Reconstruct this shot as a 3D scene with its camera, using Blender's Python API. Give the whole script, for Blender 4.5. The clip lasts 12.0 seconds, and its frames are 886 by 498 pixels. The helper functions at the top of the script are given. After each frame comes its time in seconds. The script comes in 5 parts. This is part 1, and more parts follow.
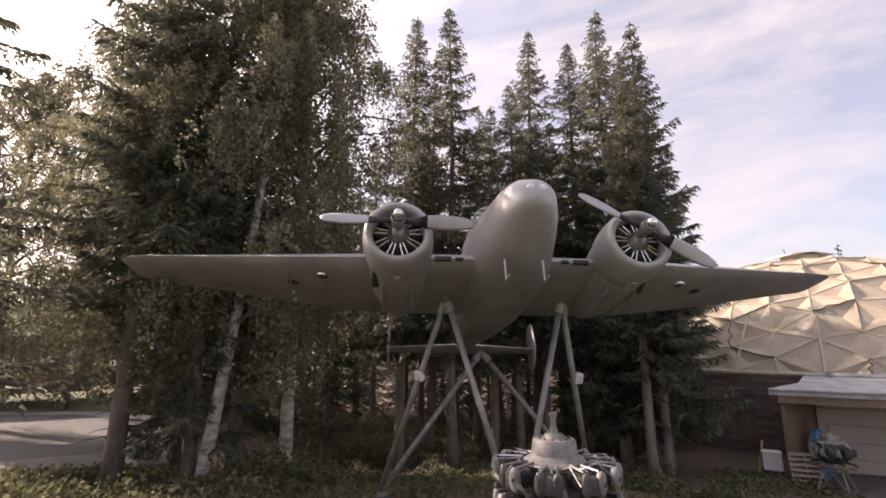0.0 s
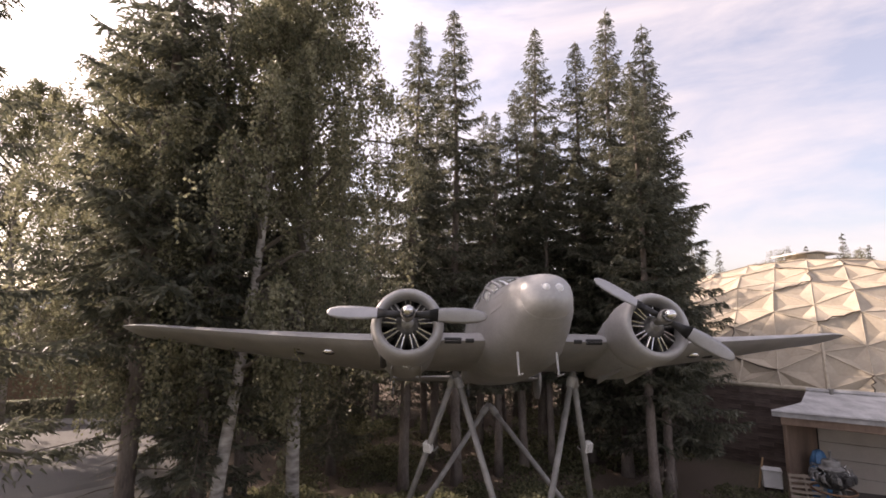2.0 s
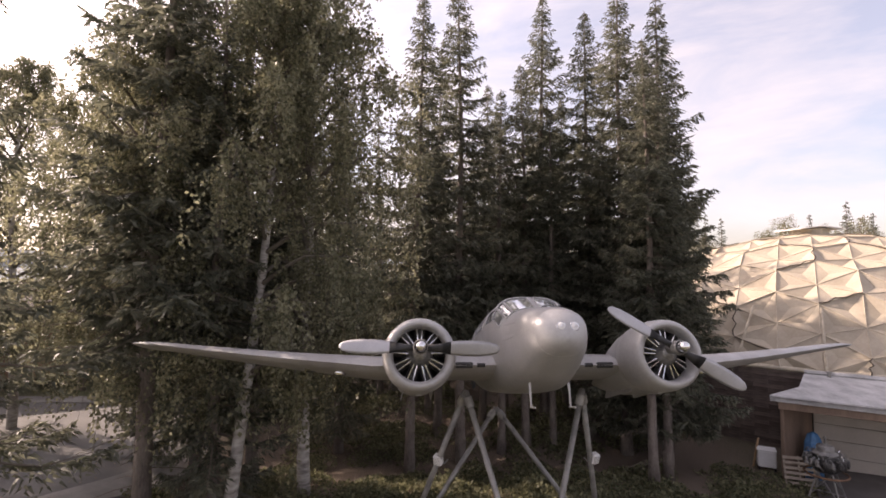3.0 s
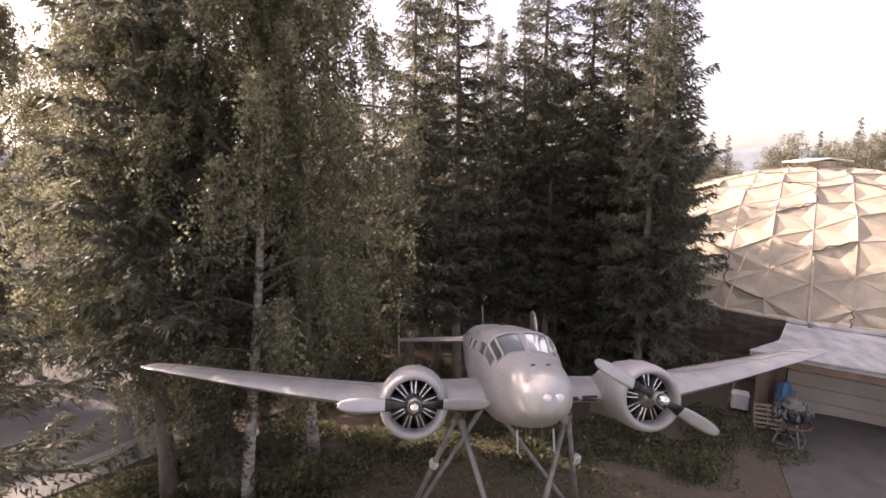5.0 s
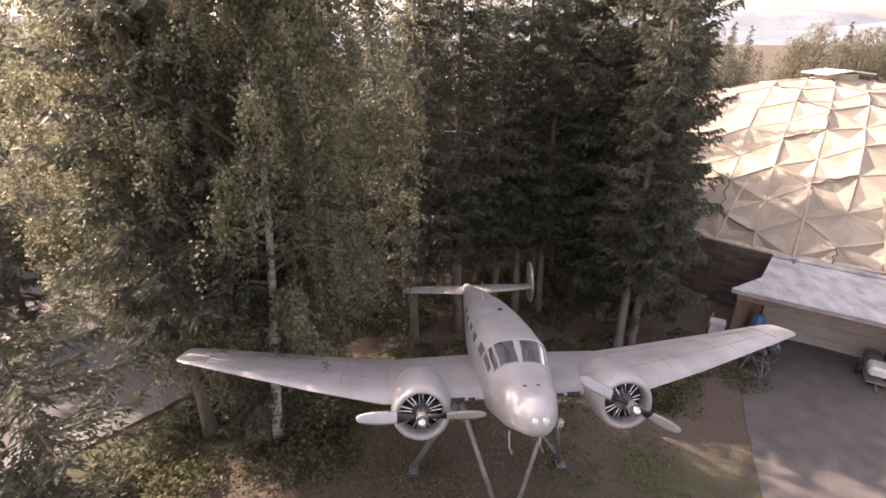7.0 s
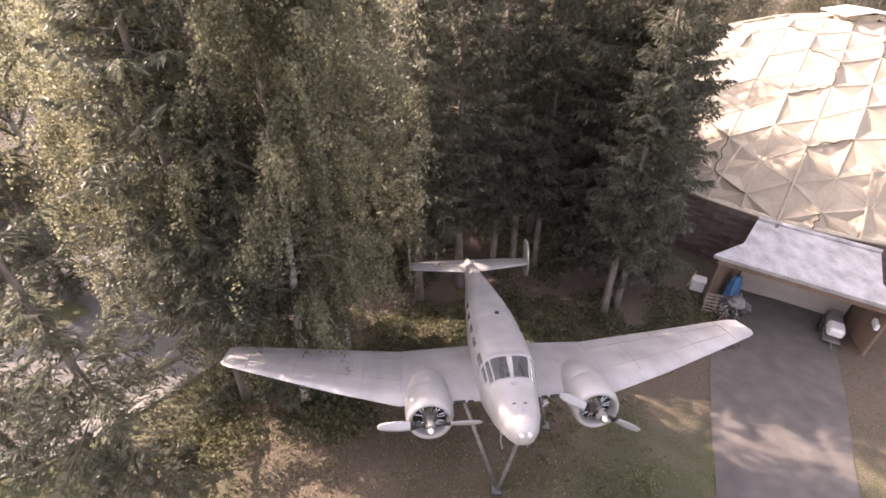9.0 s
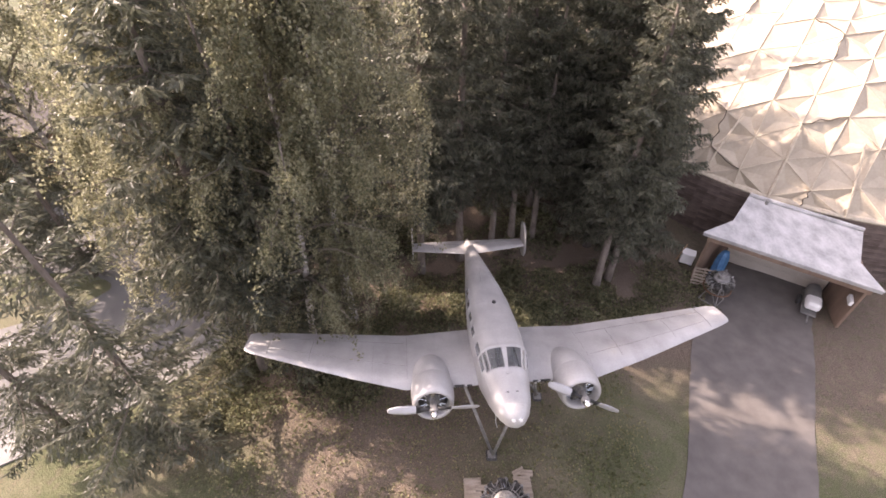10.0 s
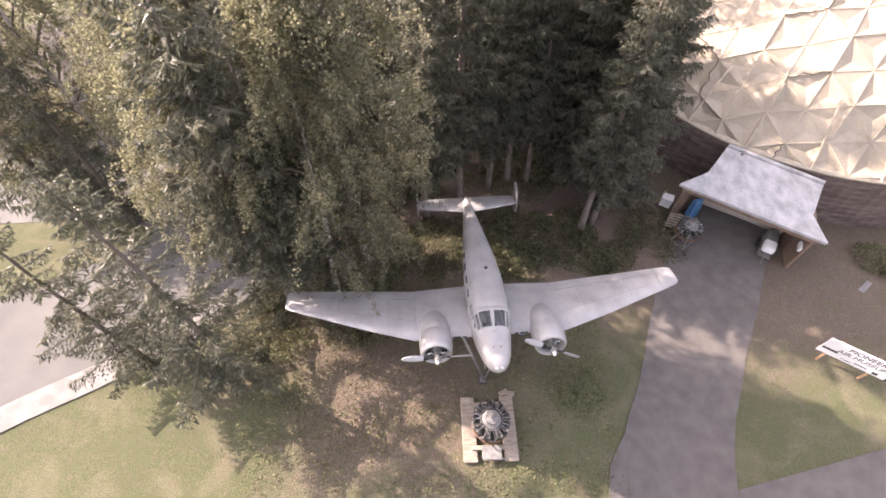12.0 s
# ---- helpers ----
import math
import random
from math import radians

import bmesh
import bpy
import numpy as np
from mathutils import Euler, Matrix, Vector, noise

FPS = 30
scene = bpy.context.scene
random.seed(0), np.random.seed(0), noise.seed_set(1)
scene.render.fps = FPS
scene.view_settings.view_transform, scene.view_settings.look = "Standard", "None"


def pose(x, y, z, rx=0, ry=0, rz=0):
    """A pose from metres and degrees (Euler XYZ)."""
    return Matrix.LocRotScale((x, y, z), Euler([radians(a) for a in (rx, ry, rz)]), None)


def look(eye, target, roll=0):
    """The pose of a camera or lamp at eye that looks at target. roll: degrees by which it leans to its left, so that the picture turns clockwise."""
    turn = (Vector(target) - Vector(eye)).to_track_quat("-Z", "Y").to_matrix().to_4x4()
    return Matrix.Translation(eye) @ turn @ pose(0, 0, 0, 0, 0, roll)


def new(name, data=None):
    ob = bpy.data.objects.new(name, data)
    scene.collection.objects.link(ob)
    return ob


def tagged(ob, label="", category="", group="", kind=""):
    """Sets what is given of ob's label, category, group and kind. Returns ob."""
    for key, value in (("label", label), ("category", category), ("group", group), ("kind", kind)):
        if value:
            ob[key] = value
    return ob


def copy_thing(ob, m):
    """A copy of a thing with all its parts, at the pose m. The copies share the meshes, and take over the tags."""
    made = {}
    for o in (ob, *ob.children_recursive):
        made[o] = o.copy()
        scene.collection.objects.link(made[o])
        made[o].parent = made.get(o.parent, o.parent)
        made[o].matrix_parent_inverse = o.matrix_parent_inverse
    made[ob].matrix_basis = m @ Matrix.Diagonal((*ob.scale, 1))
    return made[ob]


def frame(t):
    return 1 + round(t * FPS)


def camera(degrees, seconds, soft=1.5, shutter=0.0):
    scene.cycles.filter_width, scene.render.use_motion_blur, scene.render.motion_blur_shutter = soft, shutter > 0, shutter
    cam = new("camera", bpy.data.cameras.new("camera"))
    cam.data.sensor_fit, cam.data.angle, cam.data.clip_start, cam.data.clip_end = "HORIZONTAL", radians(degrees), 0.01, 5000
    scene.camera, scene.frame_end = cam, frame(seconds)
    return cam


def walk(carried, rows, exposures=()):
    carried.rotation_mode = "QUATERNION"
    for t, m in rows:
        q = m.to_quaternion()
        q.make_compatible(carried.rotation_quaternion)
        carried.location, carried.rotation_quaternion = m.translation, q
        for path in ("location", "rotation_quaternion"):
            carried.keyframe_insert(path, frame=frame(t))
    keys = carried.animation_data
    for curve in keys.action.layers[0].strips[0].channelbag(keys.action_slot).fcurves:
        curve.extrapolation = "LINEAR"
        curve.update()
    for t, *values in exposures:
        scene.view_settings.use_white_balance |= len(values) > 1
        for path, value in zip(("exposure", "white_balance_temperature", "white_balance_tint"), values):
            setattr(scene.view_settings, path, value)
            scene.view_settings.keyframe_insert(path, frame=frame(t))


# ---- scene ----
cam = camera(86.0, 12.0, soft=1.7)
METRES, EYE, TILT, LEAN, TURN = 17.0, 2.8, 11.3, 0.0, 0.0
ROWS = [
    (0.0, 0.0, 0.0, 0.0, 0.0, 0.0, -0.0),
    (0.5, -0.0019, 0.0028, 0.0235, 0.02, -0.53, -0.01),
    (1.0, -0.0041, 0.006, 0.0493, 0.02, -1.17, -0.03),
    (1.5, -0.0064, 0.0117, 0.0768, -0.0, -1.99, -0.06),
    (2.0, -0.0099, 0.019, 0.1067, 0.0, -3.45, -0.08),
    (2.5, -0.0162, 0.026, 0.1371, -0.02, -5.8, -0.07),
    (3.0, -0.021, 0.0341, 0.1695, -0.04, -8.41, -0.01),
    (5.0, -0.0134, 0.0732, 0.3123, -0.07, -20.86, 0.22),
    (5.5, -0.0136, 0.0839, 0.3494, -0.08, -24.28, 0.25),
    (6.0, -0.0142, 0.0956, 0.3874, -0.09, -28.01, 0.3),
    (6.5, -0.0147, 0.1075, 0.4256, -0.11, -31.77, 0.34),
    (7.0, -0.0155, 0.1188, 0.4649, -0.12, -35.51, 0.38),
    (9.0, -0.0188, 0.1732, 0.6435, -0.07, -47.36, 0.49),
    (9.5, -0.0199, 0.1867, 0.6912, -0.06, -50.52, 0.49),
    (10.0, -0.0203, 0.1999, 0.7406, -0.05, -53.78, 0.51),
    (10.5, -0.0202, 0.2128, 0.7923, -0.02, -57.08, 0.55),
    (11.0, -0.0193, 0.224, 0.8468, -0.03, -60.37, 0.66),
    (11.5, -0.0169, 0.2352, 0.9039, -0.02, -63.59, 0.79),
    (12.0, -0.0151, 0.25, 0.9653, -0.02, -66.46, 0.82),
]
EXPOSURES = [(0.0, 0.72, 7200, 25), (3.0, 0.8, 7200, 26), (5.0, 1.1, 7200, 29), (7.0, 1.3, 7200, 29), (9, 1.7, 7100, 28), (12, 1.7, 6900, 25)]
walk(cam, [(t, pose(0, 0, EYE, TILT, LEAN, TURN) @ pose(METRES * x, METRES * y, METRES * z, 90 + pitch, roll, yaw)) for t, x, y, z, yaw, pitch, roll in ROWS], EXPOSURES)


# ---------- world and sun ----------
SUN_DIR = Vector((-0.768, 0.359, 0.53)).normalized()
world = bpy.data.worlds.new("world")
scene.world = world
world.use_nodes = True
wt = world.node_tree
wt.nodes.clear()
w_out = wt.nodes.new("ShaderNodeOutputWorld")
w_bg = wt.nodes.new("ShaderNodeBackground")
w_sky = wt.nodes.new("ShaderNodeTexSky")
w_sky.sky_type = 'NISHITA'
w_sky.sun_disc = False
w_sky.sun_elevation = math.asin(SUN_DIR.z)
w_sky.sun_rotation = math.atan2(SUN_DIR.x, SUN_DIR.y)
w_sky.dust_density = 2.5
w_sky.air_density = 1.0
w_tc = wt.nodes.new("ShaderNodeTexCoord")
w_map = wt.nodes.new("ShaderNodeMapping")
w_map.inputs["Scale"].default_value = (1.2, 1.2, 4.5)
w_map.inputs["Rotation"].default_value = (0.0, 0.12, 0.3)
w_noise = wt.nodes.new("ShaderNodeTexNoise")
w_noise.inputs["Scale"].default_value = 1.7
w_noise.inputs["Detail"].default_value = 8
w_noise.inputs["Roughness"].default_value = 0.6
w_noise.inputs["Distortion"].default_value = 0.5
w_ramp = wt.nodes.new("ShaderNodeValToRGB")
w_ramp.color_ramp.elements[0].position = 0.4
w_ramp.color_ramp.elements[1].position = 0.74
w_ramp.color_ramp.elements[0].color = (0.28, 0.28, 0.28, 1)
w_ramp.color_ramp.elements[1].color = (0.95, 0.95, 0.95, 1)
w_mix = wt.nodes.new("ShaderNodeMix")
w_mix.data_type = 'RGBA'
w_dot = wt.nodes.new("ShaderNodeVectorMath")
w_dot.operation = 'DOT_PRODUCT'
w_dot.inputs[1].default_value = SUN_DIR
w_pow = wt.nodes.new("ShaderNodeMath")
w_pow.operation = 'POWER'
w_pow.use_clamp = True
w_pow.inputs[1].default_value = 5.0
w_glow = wt.nodes.new("ShaderNodeMath")
w_glow.operation = 'MULTIPLY_ADD'
w_glow.inputs[1].default_value = 2.8
w_glow.inputs[2].default_value = 0.84
w_cloud = wt.nodes.new("ShaderNodeVectorMath")
w_cloud.operation = 'SCALE'
w_cloud.inputs[0].default_value = (5.2, 5.05, 5.15)
wt.links.new(w_tc.outputs["Generated"], w_dot.inputs[0])
wt.links.new(w_dot.outputs["Value"], w_pow.inputs[0])
wt.links.new(w_pow.outputs[0], w_glow.inputs[0])
wt.links.new(w_glow.outputs[0], w_cloud.inputs["Scale"])
wt.links.new(w_cloud.outputs[0], w_mix.inputs["B"])
wt.links.new(w_tc.outputs["Generated"], w_map.inputs["Vector"])
wt.links.new(w_map.outputs["Vector"], w_noise.inputs["Vector"])
wt.links.new(w_noise.outputs["Fac"], w_ramp.inputs["Fac"])
wt.links.new(w_ramp.outputs["Color"], w_mix.inputs["Factor"])
wt.links.new(w_sky.outputs["Color"], w_mix.inputs["A"])
wt.links.new(w_mix.outputs["Result"], w_bg.inputs["Color"])
wt.links.new(w_bg.outputs["Background"], w_out.inputs["Surface"])
w_bg.inputs["Strength"].default_value = 0.15

sun_data = bpy.data.lights.new("sun", 'SUN')
sun_data.energy = 5.0
sun_data.angle = radians(0.6)
sun_data.color = (1.0, 0.9, 0.78)
sun = new("sun", sun_data)
sun.matrix_world = look(SUN_DIR * 60, (0, 0, 0))


# ---------- materials ----------
def material(name, dark, light, rough=0.8, metal=0.0, scale=3.0, fine=40.0, bump=0.15, spec=0.5, island=0.0, obrand=0.0, stretch=(1, 1, 1), trans=0.0):
    """Two tones mixed by broad and fine noise in object space, with a fine relief."""
    m = bpy.data.materials.new(name)
    m.use_nodes = True
    nt = m.node_tree
    b = nt.nodes["Principled BSDF"]
    tc = nt.nodes.new("ShaderNodeTexCoord")
    mp = nt.nodes.new("ShaderNodeMapping")
    mp.inputs["Scale"].default_value = stretch
    nt.links.new(tc.outputs["Object"], mp.inputs["Vector"])
    n1 = nt.nodes.new("ShaderNodeTexNoise")
    n1.inputs["Scale"].default_value = scale
    n1.inputs["Detail"].default_value = 5
    n2 = nt.nodes.new("ShaderNodeTexNoise")
    n2.inputs["Scale"].default_value = fine
    n2.inputs["Detail"].default_value = 4
    for n in (n1, n2):
        nt.links.new(mp.outputs["Vector"], n.inputs["Vector"])
    add = nt.nodes.new("ShaderNodeMath")
    add.operation = 'MULTIPLY_ADD'
    nt.links.new(n2.outputs["Fac"], add.inputs[0])
    add.inputs[1].default_value = 0.6
    half = nt.nodes.new("ShaderNodeMath")
    half.operation = 'MULTIPLY_ADD'
    nt.links.new(n1.outputs["Fac"], half.inputs[0])
    half.inputs[1].default_value = 1.6
    half.inputs[2].default_value = -0.6
    nt.links.new(half.outputs[0], add.inputs[2])
    fac = add.outputs[0]
    if island or obrand:
        g = nt.nodes.new("ShaderNodeNewGeometry" if island else "ShaderNodeObjectInfo")
        r = nt.nodes.new("ShaderNodeMath")
        r.operation = 'MULTIPLY_ADD'
        nt.links.new(g.outputs["Random Per Island" if island else "Random"], r.inputs[0])
        r.inputs[1].default_value = island or obrand
        nt.links.new(fac, r.inputs[2])
        fac = r.outputs[0]
        sub = nt.nodes.new("ShaderNodeMath")
        sub.operation = 'SUBTRACT'
        nt.links.new(fac, sub.inputs[0])
        sub.inputs[1].default_value = 0.5 * (island or obrand)
        fac = sub.outputs[0]
    ramp = nt.nodes.new("ShaderNodeValToRGB")
    ramp.color_ramp.elements[0].position = 0.15
    ramp.color_ramp.elements[1].position = 0.95
    ramp.color_ramp.elements[0].color = (*dark, 1)
    ramp.color_ramp.elements[1].color = (*light, 1)
    nt.links.new(fac, ramp.inputs["Fac"])
    nt.links.new(ramp.outputs["Color"], b.inputs["Base Color"])
    b.inputs["Roughness"].default_value = rough
    b.inputs["Metallic"].default_value = metal
    b.inputs["Specular IOR Level"].default_value = spec
    if bump:
        bp = nt.nodes.new("ShaderNodeBump")
        bp.inputs["Strength"].default_value = bump
        bp.inputs["Distance"].default_value = 0.02
        nt.links.new(n2.outputs["Fac"], bp.inputs["Height"])
        nt.links.new(bp.outputs["Normal"], b.inputs["Normal"])
    if trans:
        tr = nt.nodes.new("ShaderNodeBsdfTranslucent")
        nt.links.new(ramp.outputs["Color"], tr.inputs["Color"])
        mx = nt.nodes.new("ShaderNodeMixShader")
        mx.inputs[0].default_value = trans
        nt.links.new(b.outputs[0], mx.inputs[1])
        nt.links.new(tr.outputs[0], mx.inputs[2])
        nt.links.new(mx.outputs[0], nt.nodes["Material Output"].inputs["Surface"])
    return m


def glass_material(name, tint=(0.9, 0.95, 0.95), clear=1.0):
    m = bpy.data.materials.new(name)
    m.use_nodes = True
    b = m.node_tree.nodes["Principled BSDF"]
    b.inputs["Base Color"].default_value = (*tint, 1)
    b.inputs["Roughness"].default_value = 0.04
    b.inputs["Transmission Weight"].default_value = clear
    b.inputs["IOR"].default_value = 1.2
    return m


M_SKIN = material("aircraft_paint", (0.31, 0.305, 0.3), (0.46, 0.455, 0.45), rough=0.36, metal=0.25, scale=1.1, fine=22, bump=0.05)
def weather_paint(m):
    """Chalky patches and dirt streaks that run aft over the paint."""
    nt = m.node_tree
    b = nt.nodes["Principled BSDF"]
    old = b.inputs["Base Color"].links[0].from_socket
    tc = nt.nodes.new("ShaderNodeTexCoord")
    mp = nt.nodes.new("ShaderNodeMapping")
    mp.inputs["Scale"].default_value = (2.6, 0.7, 2.2)
    n = nt.nodes.new("ShaderNodeTexNoise")
    n.inputs["Scale"].default_value = 1.0
    n.inputs["Detail"].default_value = 6
    r = nt.nodes.new("ShaderNodeValToRGB")
    r.color_ramp.elements[0].position, r.color_ramp.elements[1].position = 0.5, 0.72
    r.color_ramp.elements[0].color, r.color_ramp.elements[1].color = (0, 0, 0, 1), (0.2, 0.2, 0.2, 1)
    mx = nt.nodes.new("ShaderNodeMix")
    mx.data_type = 'RGBA'
    mx.inputs["B"].default_value = (0.2, 0.185, 0.165, 1)
    nt.links.new(tc.outputs["Object"], mp.inputs["Vector"])
    nt.links.new(mp.outputs["Vector"], n.inputs["Vector"])
    nt.links.new(n.outputs["Fac"], r.inputs["Fac"])
    nt.links.new(r.outputs["Color"], mx.inputs["Factor"])
    nt.links.new(old, mx.inputs["A"])
    nt.links.new(mx.outputs["Result"], b.inputs["Base Color"])
    rr = nt.nodes.new("ShaderNodeMapRange")
    rr.inputs["To Min"].default_value, rr.inputs["To Max"].default_value = 0.32, 0.6
    nt.links.new(n.outputs["Fac"], rr.inputs["Value"])
    nt.links.new(rr.outputs["Result"], b.inputs["Roughness"])


weather_paint(M_SKIN)
M_BLADE = material("propeller_grey", (0.33, 0.33, 0.34), (0.45, 0.45, 0.46), rough=0.5, metal=0.3, scale=3, bump=0.03)
M_CHROME = material("polished_metal", (0.7, 0.7, 0.7), (0.85, 0.85, 0.85), rough=0.15, metal=1.0, bump=0.02)
M_BLACK = material("black_paint", (0.015, 0.015, 0.016), (0.04, 0.04, 0.04), rough=0.6, bump=0.1)
# near black for enclosed spaces, their shade put into the colour
M_DARK = material("shaded_interior", (0.02, 0.02, 0.02), (0.06, 0.055, 0.05), rough=0.9)
M_ENGINE = material("engine_metal", (0.10, 0.10, 0.10), (0.42, 0.41, 0.39), rough=0.45, metal=0.7, scale=9, fine=60)
M_ENGINE_DARK = material("engine_black", (0.03, 0.03, 0.03), (0.12, 0.115, 0.11), rough=0.5, metal=0.4, scale=9, fine=60)
M_CASE = material("cast_alloy", (0.13, 0.127, 0.122), (0.33, 0.32, 0.305), rough=0.62, metal=0.35, scale=7, fine=45, bump=0.12)
M_GLASS = glass_material("window_glass", (0.5, 0.53, 0.54), 0.87)
M_LENS = glass_material("lamp_glass", (0.95, 0.95, 0.95))
# mostly opaque white, so the nose lamps' shine lies in the glass colour
M_LAMP = glass_material("whitened_lamp_glass", (0.9, 0.9, 0.9), 0.3)
M_STEEL = material("grey_steel_tube", (0.16, 0.155, 0.15), (0.34, 0.33, 0.31), rough=0.55, metal=0.3, scale=4, fine=50)
M_RUST = material("rusty_metal", (0.10, 0.05, 0.03), (0.26, 0.16, 0.1), rough=0.8, metal=0.2, scale=6)
M_CONCRETE = material("concrete", (0.15, 0.145, 0.138), (0.28, 0.27, 0.255), rough=0.9, scale=1.5, fine=30, bump=0.3)
M_ASPHALT = material("asphalt", (0.098, 0.088, 0.081), (0.15, 0.136, 0.126), rough=0.88, scale=1.6, fine=45, bump=0.4)
M_ROAD = material("road_asphalt", (0.085, 0.083, 0.08), (0.155, 0.15, 0.143), rough=0.9, scale=0.35, fine=50, bump=0.3)
M_CANVAS = material("dome_canvas", (0.31, 0.265, 0.2), (0.47, 0.41, 0.32), rough=0.75, scale=0.7, fine=9, bump=0.15)
M_STRUT = material("dome_strut", (0.36, 0.31, 0.235), (0.54, 0.475, 0.37), rough=0.7, scale=4)
M_GAP = material("open_seam", (0.05, 0.04, 0.03), (0.1, 0.08, 0.06), rough=0.9)
M_SHINGLE = material("brown_board", (0.08, 0.058, 0.048), (0.18, 0.135, 0.115), rough=0.85, scale=2.5, fine=30, bump=0.4, obrand=0.6, stretch=(1, 1, 6))
M_PLY = material("stained_plywood", (0.15, 0.1, 0.072), (0.29, 0.205, 0.15), rough=0.75, scale=1.3, fine=18, stretch=(1, 1, 0.25))
M_MEMBRANE = material("roof_membrane", (0.3, 0.295, 0.288), (0.58, 0.57, 0.56), rough=0.75, scale=2.2, fine=14, bump=0.15, stretch=(1.0, 0.55, 1))
M_WHITE = material("white_paint", (0.66, 0.65, 0.63), (0.82, 0.81, 0.79), rough=0.55, scale=2, fine=30, bump=0.08)
M_DOOR = material("cream_door_paint", (0.42, 0.37, 0.31), (0.56, 0.5, 0.43), rough=0.6, scale=0.9, fine=20, bump=0.08)
M_TARP = material("blue_tarp", (0.03, 0.11, 0.24), (0.1, 0.25, 0.44), rough=0.5, scale=3, fine=14, bump=0.4)
M_WOOD = material("grey_wood", (0.2, 0.16, 0.12), (0.42, 0.36, 0.3), rough=0.8, scale=2, fine=25, stretch=(1, 6, 1), bump=0.3)
M_TIMBER = material("new_timber", (0.42, 0.26, 0.14), (0.58, 0.4, 0.24), rough=0.7, scale=3, stretch=(6, 6, 1))
M_BARK = material("spruce_bark", (0.1, 0.08, 0.07), (0.27, 0.23, 0.2), rough=0.95, scale=3, fine=24, bump=0.8, stretch=(1, 1, 0.35))
M_BIRCH = material("birch_bark", (0.16, 0.14, 0.12), (0.66, 0.62, 0.57), rough=0.8, scale=2.2, fine=9, bump=0.4, stretch=(0.8, 0.8, 2.5))
M_TWIG = material("twig_bark", (0.09, 0.075, 0.06), (0.2, 0.17, 0.14), rough=0.9)
M_NEEDLE = material("spruce_needles", (0.08, 0.088, 0.062), (0.2, 0.2, 0.145), rough=0.5, scale=0.6, fine=5, bump=0, island=0.7, trans=0.5, spec=0.55)
M_LEAF = material("birch_leaves", (0.125, 0.128, 0.075), (0.34, 0.325, 0.21), rough=0.5, scale=0.5, fine=4, bump=0, island=0.8, trans=0.52, spec=0.45)
M_SHRUB = material("shrub_leaves", (0.085, 0.092, 0.048), (0.25, 0.245, 0.14), rough=0.55, scale=0.7, fine=5, bump=0, island=0.9, trans=0.48, spec=0.4)
M_GRASS = material("grass_blades", (0.09, 0.105, 0.04), (0.24, 0.22, 0.11), rough=0.7, scale=0.5, fine=6, bump=0, island=0.8, trans=0.3)
M_LITTER = material("fallen_leaves", (0.1, 0.07, 0.04), (0.34, 0.27, 0.16), rough=0.8, scale=1, fine=6, bump=0, island=0.9, trans=0.15)
M_SIGN = material("sign_white", (0.72, 0.71, 0.7), (0.84, 0.83, 0.82), rough=0.5, scale=2, bump=0.05)
M_INK = material("sign_ink", (0.02, 0.02, 0.025), (0.05, 0.05, 0.06), rough=0.6, bump=0)
M_ROOF = material("shingle_roof", (0.13, 0.11, 0.10), (0.24, 0.21, 0.19), rough=0.9, scale=2, fine=20)
M_SIDING = material("house_siding", (0.2, 0.13, 0.09), (0.3, 0.2, 0.14), rough=0.8, scale=2, stretch=(1, 1, 6))


